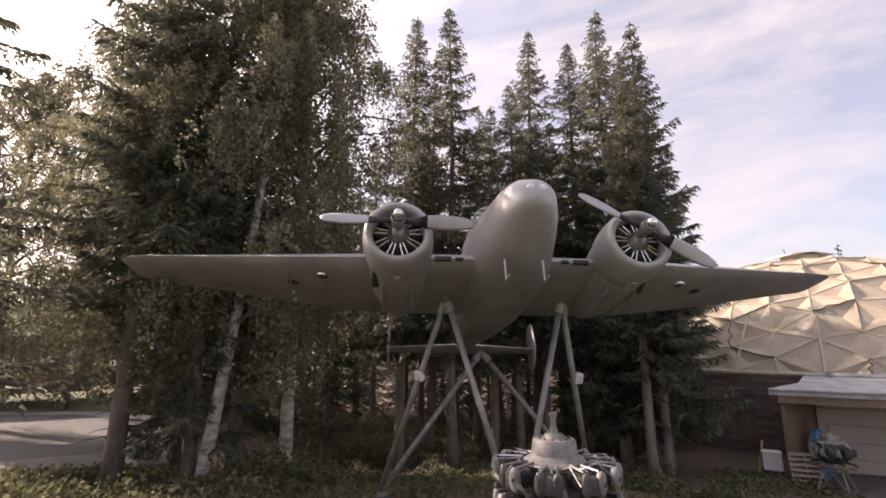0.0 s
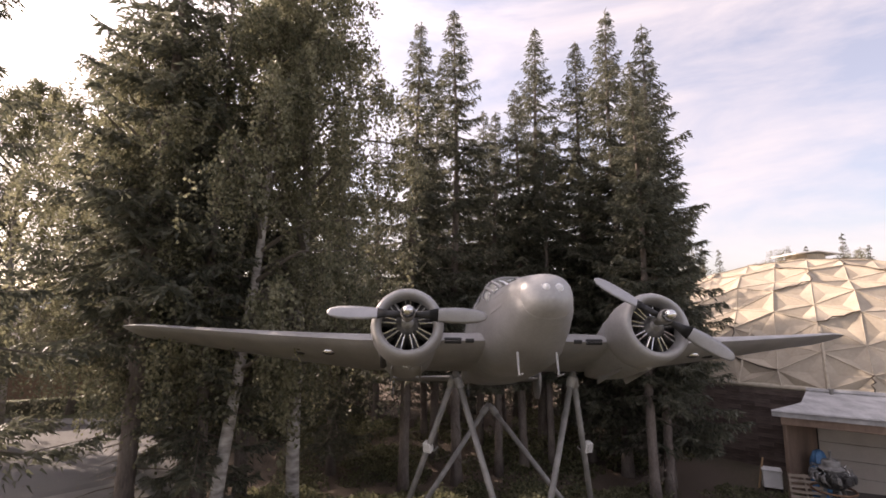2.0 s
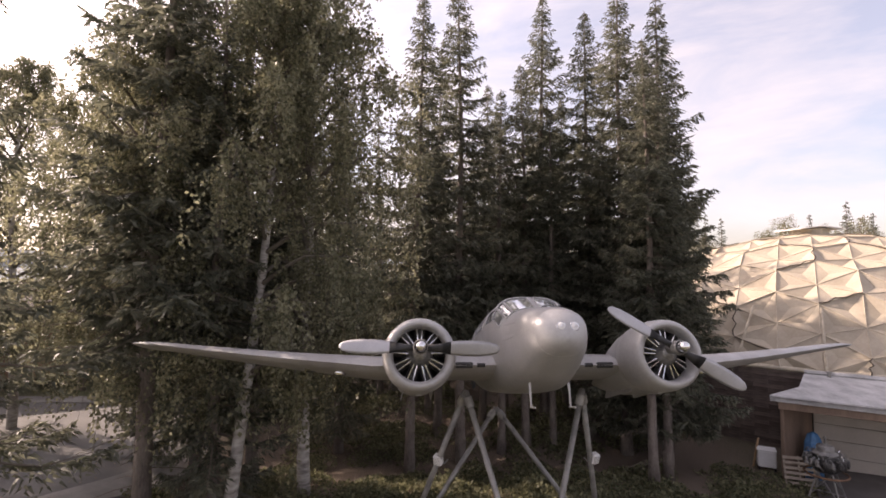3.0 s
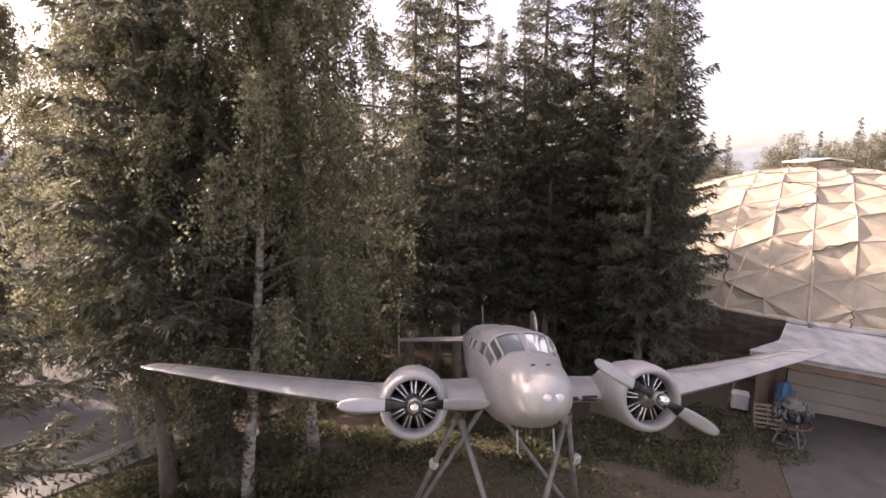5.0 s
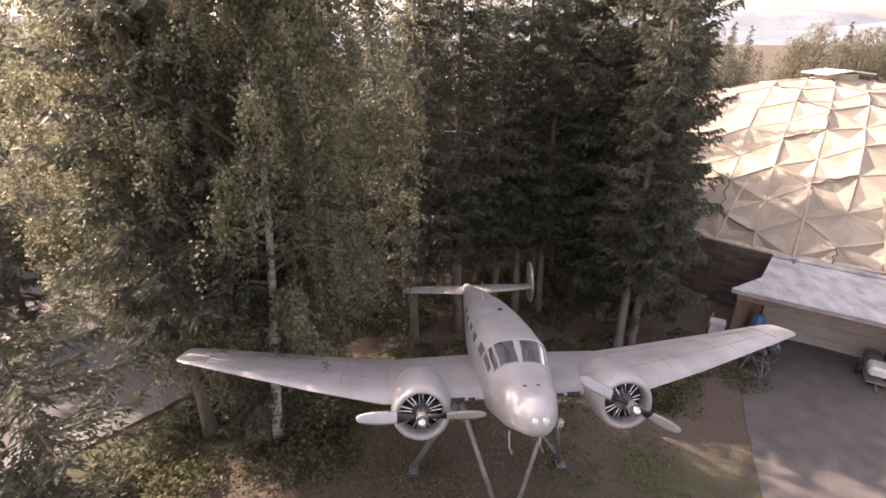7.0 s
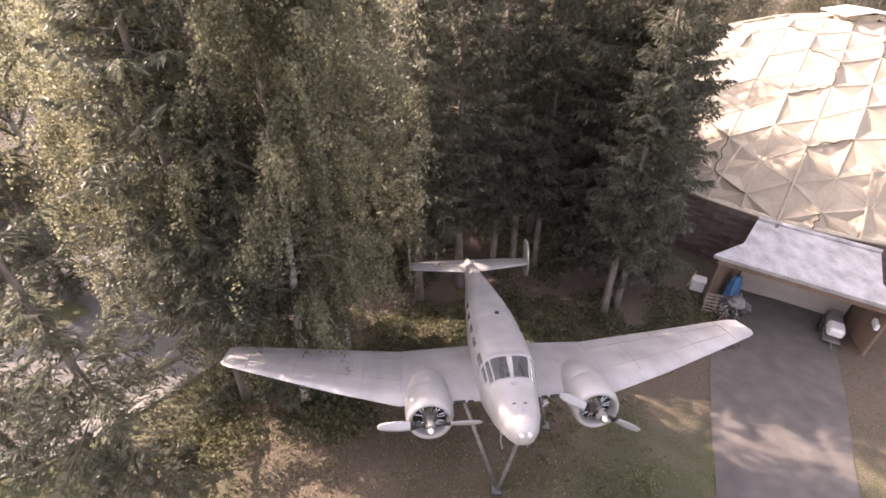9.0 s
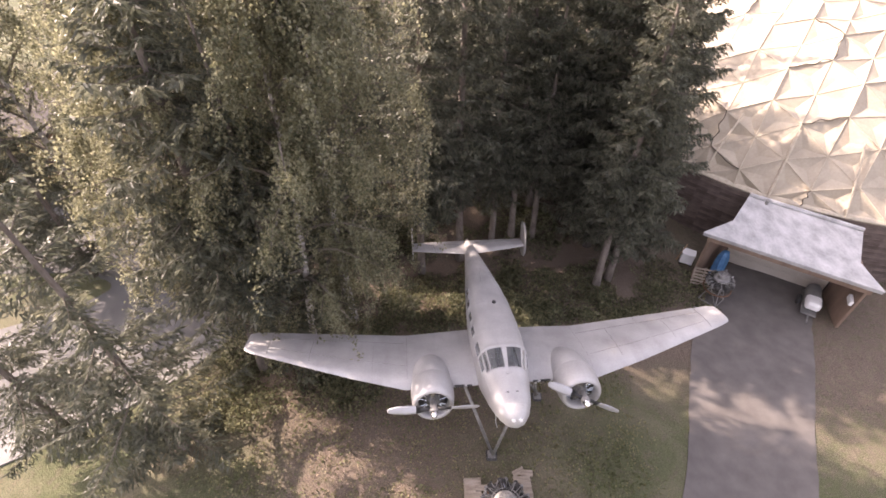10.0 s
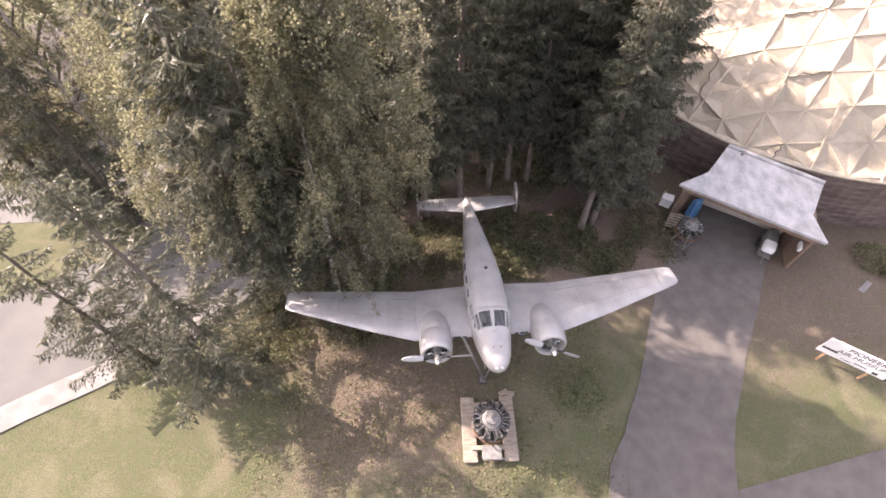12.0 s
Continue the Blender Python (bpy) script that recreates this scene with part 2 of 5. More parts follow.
# ---------- mesh tools ----------
class Geo:
    """Vertices and faces gathered for one mesh."""

    def __init__(self):
        self.v, self.f = [], []

    def add(self, v, f):
        o = len(self.v)
        self.v.extend(tuple(p) for p in v)
        self.f.extend(tuple(i + o for i in q) for q in f)
        return self

    def rings(self, rings, close=True, cap=True):
        n = len(rings[0])
        v = [p for r in rings for p in r]
        f = []
        for i in range(len(rings) - 1):
            for j in range(n if close else n - 1):
                k = (j + 1) % n
                f.append((i * n + j, i * n + k, (i + 1) * n + k, (i + 1) * n + j))
        if cap:
            f.append(tuple(range(n - 1, -1, -1)))
            f.append(tuple((len(rings) - 1) * n + j for j in range(n)))
        return self.add(v, f)

    def tube(self, pts, radii, n=8, cap=True):
        pts = [Vector(p) for p in pts]
        if not isinstance(radii, (list, tuple)):
            radii = [radii] * len(pts)
        radii = [float(r) for r in radii]
        rings = []
        for i, p in enumerate(pts):
            d = (pts[min(i + 1, len(pts) - 1)] - pts[max(i - 1, 0)]).normalized()
            a = d.orthogonal().normalized() if abs(d.z) < 0.9 else d.cross(Vector((1, 0, 0))).normalized()
            if abs(d.z) < 0.9:
                a = d.cross(Vector((0, 0, 1))).normalized()
            b = d.cross(a).normalized()
            rings.append([p + radii[i] * (math.cos(t) * a + math.sin(t) * b) for t in (2 * math.pi * j / n for j in range(n))])
        return self.rings(rings, True, cap)

    def box(self, size, m=None, bev=0.01):
        """A box with chamfered edges, centred, placed by m."""
        bm = bmesh.new()
        bmesh.ops.create_cube(bm, size=1.0)
        for v in bm.verts:
            v.co = Vector((v.co.x * size[0], v.co.y * size[1], v.co.z * size[2]))
        if bev:
            bmesh.ops.bevel(bm, geom=list(bm.edges), offset=min(bev, 0.45 * min(size)), segments=1, affect='EDGES', profile=0.5)
        m = m or Matrix()
        bm.verts.index_update()
        self.add([m @ v.co for v in bm.verts], [[v.index for v in f.verts] for f in bm.faces])
        bm.free()
        return self

    def turn(self, profile, m=None, n=24, cap=False):
        """A profile of (radius, height) turned round the z axis."""
        m = m or Matrix()
        rings = [[m @ Vector((r * math.cos(a), r * math.sin(a), h)) for a in (2 * math.pi * j / n for j in range(n))] for r, h in profile]
        return self.rings(rings, True, cap)


def part(name, geo, mat, parent=None, label="", smooth=False, m=None):
    me = bpy.data.meshes.new(name)
    me.from_pydata(geo.v, [], geo.f)
    me.materials.append(mat)
    if smooth:
        me.shade_smooth()
    ob = new(name, me)
    if parent is not None:
        ob.parent = parent
    if m is not None:
        ob.matrix_basis = m
    if label:
        ob["label"] = label
    return ob


def smooth_edges(ob, degrees=40):
    """Smooth shading that keeps edges sharper than this angle."""
    me = ob.data
    me.shade_smooth()
    me.set_sharp_from_angle(angle=radians(degrees))
    return ob


def empty(name, m, label, category, group="", kind=""):
    ob = new(name)
    ob.empty_display_size = 0.2
    ob.matrix_basis = m
    return tagged(ob, label, category, group, kind)


def quads(name, q, mat, parent=None):
    """A mesh of loose small faces from an array (n, corners, 3)."""
    n, k = q.shape[:2]
    me = bpy.data.meshes.new(name)
    me.vertices.add(n * k)
    me.vertices.foreach_set("co", np.ascontiguousarray(q, dtype=np.float32).ravel())
    me.loops.add(n * k)
    me.loops.foreach_set("vertex_index", np.arange(n * k, dtype=np.int32))
    me.polygons.add(n)
    me.polygons.foreach_set("loop_start", np.arange(0, n * k, k, dtype=np.int32))
    me.update(calc_edges=True)
    me.materials.append(mat)
    ob = new(name, me)
    if parent is not None:
        ob.parent = parent
    return ob


def step(a, b, x):
    t = min(1.0, max(0.0, (x - a) / (b - a)))
    return t * t * (3 - 2 * t)


def gz(x, y):
    """The ground's height."""
    h = -1.45 * step(2.2, 10, x) - 1.9 * step(8, 20, y) * (1 - 0.75 * step(2, 10, x)) * (1 - 0.75 * step(-7, -11, x))
    near = step(70, 30, math.hypot(x, y - 10))
    return h + near * 0.05 * noise.noise(Vector((x * 0.35, y * 0.35, 0.3)))


# ---------- ground ----------
def ground_material():
    m = bpy.data.materials.new("lawn_and_soil")
    m.use_nodes = True
    nt = m.node_tree
    b = nt.nodes["Principled BSDF"]
    tc = nt.nodes.new("ShaderNodeTexCoord")

    def noise_node(s, d=6, dist=0.0):
        n = nt.nodes.new("ShaderNodeTexNoise")
        n.inputs["Scale"].default_value = s
        n.inputs["Detail"].default_value = d
        n.inputs["Distortion"].default_value = dist
        nt.links.new(tc.outputs["Object"], n.inputs["Vector"])
        return n

    def ramp(src, p0, p1, c0, c1):
        r = nt.nodes.new("ShaderNodeValToRGB")
        r.color_ramp.elements[0].position, r.color_ramp.elements[1].position = p0, p1
        r.color_ramp.elements[0].color, r.color_ramp.elements[1].color = (*c0, 1), (*c1, 1)
        nt.links.new(src, r.inputs["Fac"])
        return r.outputs["Color"]

    def mix(f, a, c):
        n = nt.nodes.new("ShaderNodeMix")
        n.data_type = 'RGBA'
        nt.links.new(f, n.inputs["Factor"])
        nt.links.new(a, n.inputs["A"])
        nt.links.new(c, n.inputs["B"])
        return n.outputs["Result"]

    fine = noise_node(30, 6)
    mid = noise_node(4, 6)
    broad = noise_node(0.45, 6, 0.6)
    lawn = ramp(fine.outputs["Fac"], 0.3, 0.75, (0.055, 0.066, 0.032), (0.16, 0.162, 0.09))
    dry = ramp(fine.outputs["Fac"], 0.3, 0.75, (0.115, 0.1, 0.066), (0.26, 0.23, 0.16))
    soil = ramp(fine.outputs["Fac"], 0.3, 0.75, (0.07, 0.054, 0.042), (0.24, 0.19, 0.15))
    f_dry = ramp(broad.outputs["Fac"], 0.48, 0.76, (0, 0, 0), (1, 1, 1))
    f_mid = ramp(mid.outputs["Fac"], 0.5, 0.7, (0, 0, 0), (0.5, 0.5, 0.5))
    f_worn = ramp(mid.outputs["Fac"], 0.3, 0.55, (0.35, 0.35, 0.35), (1, 1, 1))
    col = mix(f_dry, lawn, dry)
    col = mix(f_mid, col, soil)
    # needle litter under the trees, worn soil beneath the aircraft
    sep = nt.nodes.new("ShaderNodeSeparateXYZ")
    warp = nt.nodes.new("ShaderNodeVectorMath")
    warp.operation = 'MULTIPLY_ADD'
    nt.links.new(broad.outputs["Color"], warp.inputs[0])
    warp.inputs[1].default_value = (5, 5, 0)
    nt.links.new(tc.outputs["Object"], warp.inputs[2])
    nt.links.new(warp.outputs[0], sep.inputs[0])

    def span(out, lo, hi):
        n = nt.nodes.new("ShaderNodeMapRange")
        n.inputs["From Min"].default_value, n.inputs["From Max"].default_value = lo, hi
        nt.links.new(out, n.inputs["Value"])
        return n.outputs["Result"]

    def times(a, c):
        n = nt.nodes.new("ShaderNodeMath")
        n.operation = 'MULTIPLY'
        nt.links.new(a, n.inputs[0])
        nt.links.new(c, n.inputs[1])
        return n.outputs[0]

    inside = times(times(span(sep.outputs["X"], -8.0, -5.0), span(sep.outputs["X"], 18.0, 13.0)), span(sep.outputs["Y"], 12.0, 16.0))
    inside_2 = times(times(span(sep.outputs["X"], -8.0, -5.0), span(sep.outputs["X"], 8.0, 4.5)), span(sep.outputs["Y"], 9.0, 13.0))
    col = mix(inside_2, col, soil)
    col = mix(inside, col, soil)
    # dry ground on the far side of the drive, its shade coloured in brown
    thin = times(times(span(sep.outputs["X"], 14.0, 17.0), span(sep.outputs["Y"], 9.5, 13.0)), f_worn)
    col = mix(thin, col, soil)
    worn = times(times(span(sep.outputs["X"], -5.5, -2.5), span(sep.outputs["X"], 4.8, 1.8)), times(span(sep.outputs["Y"], 4.5, 7.5), f_worn))
    col = mix(worn, col, soil)
    nt.links.new(col, b.inputs["Base Color"])
    b.inputs["Roughness"].default_value = 0.95
    b.inputs["Specular IOR Level"].default_value = 0.2
    bp = nt.nodes.new("ShaderNodeBump")
    bp.inputs["Strength"].default_value = 0.8
    bp.inputs["Distance"].default_value = 0.06
    nt.links.new(fine.outputs["Fac"], bp.inputs["Height"])
    nt.links.new(bp.outputs["Normal"], b.inputs["Normal"])
    return m


M_GROUND = ground_material()


def axis_steps(lo, hi, fine):
    inner = [lo + i * fine for i in range(int(round((hi - lo) / fine)) + 1)]
    outer = [8, 20, 45, 100, 220, 500, 1100, 2300]
    return [lo - o for o in reversed(outer)] + inner + [hi + o for o in outer]


def build_ground():
    xs, ys = axis_steps(-32, 36, 0.5), axis_steps(-14, 46, 0.5)
    g = Geo()
    nx = len(xs)
    g.v = [(x, y, gz(x, y)) for y in ys for x in xs]
    g.f = [(j * nx + i, j * nx + i + 1, (j + 1) * nx + i + 1, (j + 1) * nx + i) for j in range(len(ys) - 1) for i in range(nx - 1)]
    tagged(part("ground", g, M_GROUND, smooth=True), "uneven lawn of dry and green grass with bare soil", "ground", kind="structure")


build_ground()


def sheet(name, left, right, mat, lift, label, category, cross=10, thick=0.06):
    """A paved strip between two edge lines of equal length, laid on the ground, with edges going down."""
    g = Geo()
    rows = []
    for (ax, ay), (bx, by) in zip(left, right):
        row = []
        for k in range(cross + 1):
            t = k / cross
            x, y = ax + (bx - ax) * t, ay + (by - ay) * t
            row.append((x, y, gz(x, y) + lift))
        row = [(row[0][0], row[0][1], row[0][2] - thick)] + row + [(row[-1][0], row[-1][1], row[-1][2] - thick)]
        rows.append(row)
    g.rings(rows, close=False, cap=False)
    return tagged(part(name, g, mat), label, category, kind="structure")


def polyline(pts, gap=0.5, wobble=0.0):
    """Points every so often along a bent line, eased through its corners."""
    out = []
    p = [Vector((*q, 0)) for q in pts]
    p = [p[0] * 2 - p[1]] + p + [p[-1] * 2 - p[-2]]
    for i in range(1, len(p) - 2):
        n = max(2, int((p[i + 1] - p[i]).length / gap))
        for k in range(n):
            t = k / n
            a, b, c, d = p[i - 1], p[i], p[i + 1], p[i + 2]
            q = 0.5 * (2 * b + (c - a) * t + (2 * a - 5 * b + 4 * c - d) * t * t + (3 * b - a - 3 * c + d) * t ** 3)
            out.append((q.x + wobble * noise.noise(q * 2.1), q.y + wobble * noise.noise(q * 2.1 + Vector((9, 0, 0)))))
    out.append(pts[-1])
    return out


def even(pts, n):
    """n points at equal steps along a line."""
    d = [0.0]
    for a, b in zip(pts, pts[1:]):
        d.append(d[-1] + math.dist(a, b))
    out = []
    j = 0
    for k in range(n):
        s = d[-1] * k / (n - 1)
        while j < len(d) - 2 and d[j + 1] < s:
            j += 1
        t = (s - d[j]) / max(1e-9, d[j + 1] - d[j])
        out.append((pts[j][0] + t * (pts[j + 1][0] - pts[j][0]), pts[j][1] + t * (pts[j + 1][1] - pts[j][1])))
    return out


def build_paving():
    left = even(polyline([(5.2, -10), (5.5, 0), (5.9, 4.1), (7.3, 6.5), (8.6, 9.1), (9.3, 10.8), (10.9, 14.3), (12.7, 17.0), (14.2, 19.2)], wobble=0.12), 80)
    right = even(polyline([(10.6, -10), (11.0, 0), (11.3, 4.6), (13.1, 8.7), (14.8, 11.6), (16.6, 14.8), (17.4, 15.9), (18.4, 17.0)], wobble=0.08), 80)
    sheet("driveway", left, right, M_ASPHALT, 0.03, "worn grey asphalt drive sloping down to the garage", "driveway")
    n = 60
    top = [(11.2 + 30 * k / (n - 1), 3.9 + 30 * k / (n - 1) * 0.237) for k in range(n)]
    low = [(x - 0.2, -14) for x, y in top]
    sheet("road", top, low, M_ASPHALT, 0.026, "grey asphalt road joining the drive", "road", cross=30)
    # the park road on the other side, with its footway and kerb
    kerb = [(-32, -3), (-24, 3.2), (-18.9, 6.8), (-15.2, 8.9), (-12.0, 11.2), (-10.2, 14.2), (-10.2, 17.6), (-12.0, 20.6), (-15.2, 22.4), (-19.5, 23.0), (-32, 22.5)]
    inner = even(polyline(kerb), 140)
    outer = []
    foot = []
    for i, (x, y) in enumerate(inner):
        a, b = inner[max(0, i - 1)], inner[min(len(inner) - 1, i + 1)]
        d = Vector((b[0] - a[0], b[1] - a[1])).normalized()
        outer.append((x - d.y * 6.0, y + d.x * 6.0))
        foot.append((x + d.y * 1.15, y - d.x * 1.15))
    sheet("road", outer, inner, M_ROAD, 0.02, "sunlit pale asphalt park road behind the trees", "road", cross=12)
    sheet("footway", inner, foot, M_CONCRETE, 0.06, "pale concrete footway with a low kerb", "pavement", cross=4, thick=0.07)


build_paving()


# ---------- aircraft ----------
PLANE = Matrix.Translation((1.28, 7.07, 4.65)) @ pose(0, 0, 0, -14, 0.8, 4.6)

# station (aft of the propellers), top, bottom, half width
HULL = [(-0.66, 0.13, 0.05, 0.03), (-0.64, 0.25, -0.02, 0.13), (-0.56, 0.39, -0.1, 0.26), (-0.40, 0.49, -0.16, 0.37), (-0.1, 0.58, -0.29, 0.48),
        (0.3, 0.65, -0.46, 0.56), (0.7, 0.69, -0.55, 0.63), (0.95, 0.83, -0.60, 0.67), (1.2, 0.965, -0.63, 0.70), (1.6, 0.985, -0.65, 0.72), (2.4, 0.98, -0.66, 0.725),
        (3.6, 0.93, -0.63, 0.69), (4.8, 0.84, -0.53, 0.59), (6.0, 0.69, -0.38, 0.46), (7.2, 0.48, -0.22, 0.33), (8.2, 0.29, -0.10, 0.21), (8.9, 0.19, -0.03, 0.12), (9.2, 0.12, 0.03, 0.03)]


def hull_at(y):
    for a, b, i in zip(HULL, HULL[1:], range(len(HULL))):
        if y <= b[0]:
            t = (y - a[0]) / (b[0] - a[0])
            return [a[k] + (b[k] - a[k]) * t for k in (1, 2, 3)]
    return list(HULL[-1][1:])


def hull_point(y, ang, out=0.0):
    """A point of the skin: ang is 0 at the right side, 90 at the top."""
    top, bot, hw = hull_at(y)
    zc, h = (top + bot) / 2, (top - bot) / 2
    c, s = math.cos(radians(ang)), math.sin(radians(ang))
    e = 0.84 - 0.08 * step(-0.4, 0.4, y) - 0.19 * step(0.5, 1.2, y) + 0.25 * step(3.2, 7.5, y)
    x = math.copysign(abs(c) ** e, c) * (hw + out)
    z = zc + math.copysign(abs(s) ** e, s) * (h + out)
    # the cabin narrows towards its roof
    if z > zc and y > 0.8:
        x *= 1 - 0.08 * ((z - zc) / max(h, 0.1)) ** 2
    return Vector((x, y, z))


# windows as spans of station and angle
WINDSHIELD = [(0.71, 1.2, 90.8, 124), (0.71, 1.2, 56, 89.2)]
CORNER = [(0.71, 1.2, 126, 142), (0.71, 1.2, 38, 54)]
SIDE = [(0.84, 1.22, 144, 163), (0.84, 1.22, 17, 36), (1.28, 1.74, 144, 164), (1.28, 1.74, 16, 36)]
CABIN = [(y, y + 0.42, a, b) for y in (2.15, 2.85, 3.55, 4.3) for a, b in ((148, 166), (14, 32))]


def build_aircraft():
    root = empty("airplane", PLANE, "silver grey twin-engined propeller airplane mounted on steel legs", "airplane")
    holes = WINDSHIELD + CORNER + SIDE + CABIN
    stations = sorted(set([h[0] for h in HULL] + [v for h in holes for v in h[:2]] + [-0.25, 0.1, 0.5, 3.0, 4.2, 5.4, 6.6, 7.7]))
    angles = sorted(set(list(range(0, 360, 12)) + [v for h in holes for v in h[2:]]))
    g = Geo()
    g.v = [tuple(hull_point(y, a)) for y in stations for a in angles]
    na = len(angles)
    for i in range(len(stations) - 1):
        ym = (stations[i] + stations[i + 1]) / 2
        for j in range(na):
            am = (angles[j] + (angles[j + 1] if j + 1 < na else 360)) / 2
            if any(h[0] < ym < h[1] and h[2] < am < h[3] for h in holes):
                continue
            k = (j + 1) % na
            g.f.append((i * na + j, i * na + k, (i + 1) * na + k, (i + 1) * na + j))
    g.f.append(tuple(range(na)))
    g.f.append(tuple((len(stations) - 1) * na + j for j in reversed(range(na))))
    fus = smooth_edges(part("fuselage", g, M_SKIN, root), 32)
    # cabin lining, bulkhead and seats seen through the glass
    g = Geo()
    g.rings([[hull_point(y, a, -0.07) for a in range(0, 360, 20)] for y in (0.7, 1.0, 1.25, 1.6, 2.4, 3.6, 5.0)], True, True)
    part("cabin_lining", Geo().add(g.v, [f for f in g.f if len(f) == 4 and all(g.v[i][2] < 0.35 for i in f)]), M_DARK, fus)
    g = Geo()
    for y in (0.74, 5.2):
        g.add([hull_point(y, a, -0.03) for a in range(0, 360, 20)], [tuple(range(18))])
    g.box((1.1, 3.6, 0.05), pose(0, 3.0, -0.1))
    part("cabin_floor", g, M_DARK, fus)
    for sx in (-0.3, 0.3):
        g = Geo().box((0.42, 0.14, 0.7), pose(sx, 1.95, 0.35, -8), 0.05).box((0.42, 0.45, 0.14), pose(sx, 1.7, 0.05), 0.05)
        part("cockpit_seat", g, M_STEEL, fus)
    for hs, name in ((WINDSHIELD, "windshield"), (CORNER, "corner_window"), (SIDE, "cockpit_window"), (CABIN, "cabin_window")):
        for y0, y1, a0, a1 in hs:
            g = Geo()
            grid = [[hull_point(y0 + (y1 - y0) * i / 4, a0 + (a1 - a0) * j / 6, -0.012) for j in range(7)] for i in range(5)]
            g.rings(grid, close=False, cap=False)
            pane = part(name, g, M_GLASS, root, "dusty glass pane", smooth=True)
            pane.visible_shadow = False
            loop = [(y0, a0 + (a1 - a0) * j / 6) for j in range(6)] + [(y0 + (y1 - y0) * j / 4, a1) for j in range(4)]
            loop += [(y1, a1 - (a1 - a0) * j / 6) for j in range(6)] + [(y1 - (y1 - y0) * j / 4, a0) for j in range(4)]
            g = Geo().tube([hull_point(y, a, 0.004) for y, a in loop + loop[:1]], 0.015 if y1 < 1.4 else 0.01, 5, False)
            part("window_frame", g, M_SKIN, pane)
    # brow of the cabin roof over the windshield
    g = Geo().rings([[hull_point(y, a, o) for a in range(38, 143, 4)] for y, o in ((1.215, -0.01), (1.205, 0.018), (1.24, 0.024), (1.36, 0.012), (1.4, -0.004))], False, False)
    part("roof_brow", g, M_SKIN, fus, smooth=True)
    # panel joints and rivet lines as fine raised straps
    for y in (-0.36, 2.05, 3.4, 5.3, 6.6, 7.8):
        g = Geo().rings([[hull_point(y + dy, a, o) for a in range(0, 360, 10)] for dy, o in ((-0.03, 0.0), (-0.028, 0.004), (0.028, 0.004), (0.03, 0.0))], True, False)
        part("skin_strap", g, M_SKIN, fus)
    g = Geo().rings([[hull_point(y, a, o) for y in (0.2, 0.45, 0.68)] for a, o in ((152, 0.0), (152.4, 0.006), (176, 0.006), (176.4, 0.0))], False, False)
    part("nose_hatch", g, M_SKIN, fus)
    # nose lamps
    for sx in (-0.09, 0.09):
        c = Vector((sx + 0.02, -0.612, 0.22))
        m = Matrix.Translation(c) @ Euler((radians(82), 0, radians(sx * 90))).to_matrix().to_4x4()
        lamp = part("nose_lamp", Geo().turn([(0.062, -0.03), (0.066, 0.02), (0.058, 0.026), (0.054, 0.014), (0.03, -0.006), (0.012, -0.012), (0.012, 0.008), (0.001, 0.01)], m, 20), M_CHROME, root, "bright chrome lamp bowl", True)
        part("lens", Geo().turn([(0.057, 0.022), (0.04, 0.034), (0.001, 0.04)], m, 20), M_LAMP, lamp, "lamp glass whitened to carry its shine", True).visible_shadow = False
    # roof fittings and belly masts
    for x, y, h in ((0.1, 3.3, 0.05), (0.0, 0.55, 0.03)):
        z = hull_at(y)[0] - 0.01
        part("roof_fitting", Geo().turn([(0.07, 0), (0.06, h), (0.001, h + 0.01)], pose(x, y, z), 12), M_BLACK if y > 2 else M_SKIN, root)
    part("aerial_mast", Geo().tube([(-0.12, 4.6, 0.8), (-0.12, 4.72, 1.35)], [0.012, 0.005], 6), M_SKIN, root)
    for sx in (-0.3, 0.3):
        g = Geo().tube([(sx, 0.35, -0.5), (sx, 0.33, -0.86)], [0.02, 0.014], 6).tube([(sx, 0.38, -0.85), (sx, 0.12, -0.85)], 0.014, 6)
        part("pitot_mast", g, M_SKIN, root)
    for sx in (-0.12, 0.12):
        part("tow_ring", Geo().tube([(sx - 0.04, -0.05, 0.545), (sx - 0.02, -0.05, 0.6), (sx + 0.02, -0.05, 0.6), (sx + 0.04, -0.05, 0.545)], 0.012, 5), M_BLACK, root)

    # wings: stations of span, leading edge, chord, height, thickness
    def foil(x, le, chord, z, thick, inc=3.2):
        prof = [(1, 0.0), (0.8, 0.028), (0.6, 0.055), (0.4, 0.074), (0.25, 0.076), (0.12, 0.06), (0.04, 0.036), (0.0, 0.0), (0.04, -0.022), (0.12, -0.034), (0.25, -0.042), (0.4, -0.042), (0.6, -0.032), (0.8, -0.016)]
        c, s = math.cos(radians(inc)), math.sin(radians(inc))
        return [Vector((x, le + chord * (u * c + v * thick * s), z + chord * (v * thick * c - u * s * 1.0))) for u, v in prof]

    for side, name in ((-1, "wing"), (1, "wing")):
        st = [(0.3, 1.04, 2.66, -0.2, 1.4), (0.75, 1.04, 2.64, -0.2, 1.38), (2.0, 1.02, 2.6, -0.21, 1.3), (2.7, 1.05, 2.52, -0.21, 1.22), (4.2, 1.47, 2.08, -0.06, 1.1), (5.8, 1.98, 1.5, 0.13, 1.0), (6.75, 2.28, 1.16, 0.25, 0.92),
              (7.1, 2.41, 1.02, 0.28, 0.8), (7.26, 2.5, 0.88, 0.29, 0.6), (7.33, 2.62, 0.7, 0.295, 0.35)]
        rings = [foil(side * x, le, c, z, t) for x, le, c, z, t in st]
        g = Geo().rings(rings if side > 0 else [list(reversed(r)) for r in rings], True, True)
        wing = smooth_edges(part(name, g, M_SKIN, root, "silver grey wing with worn patchy paint"), 45)
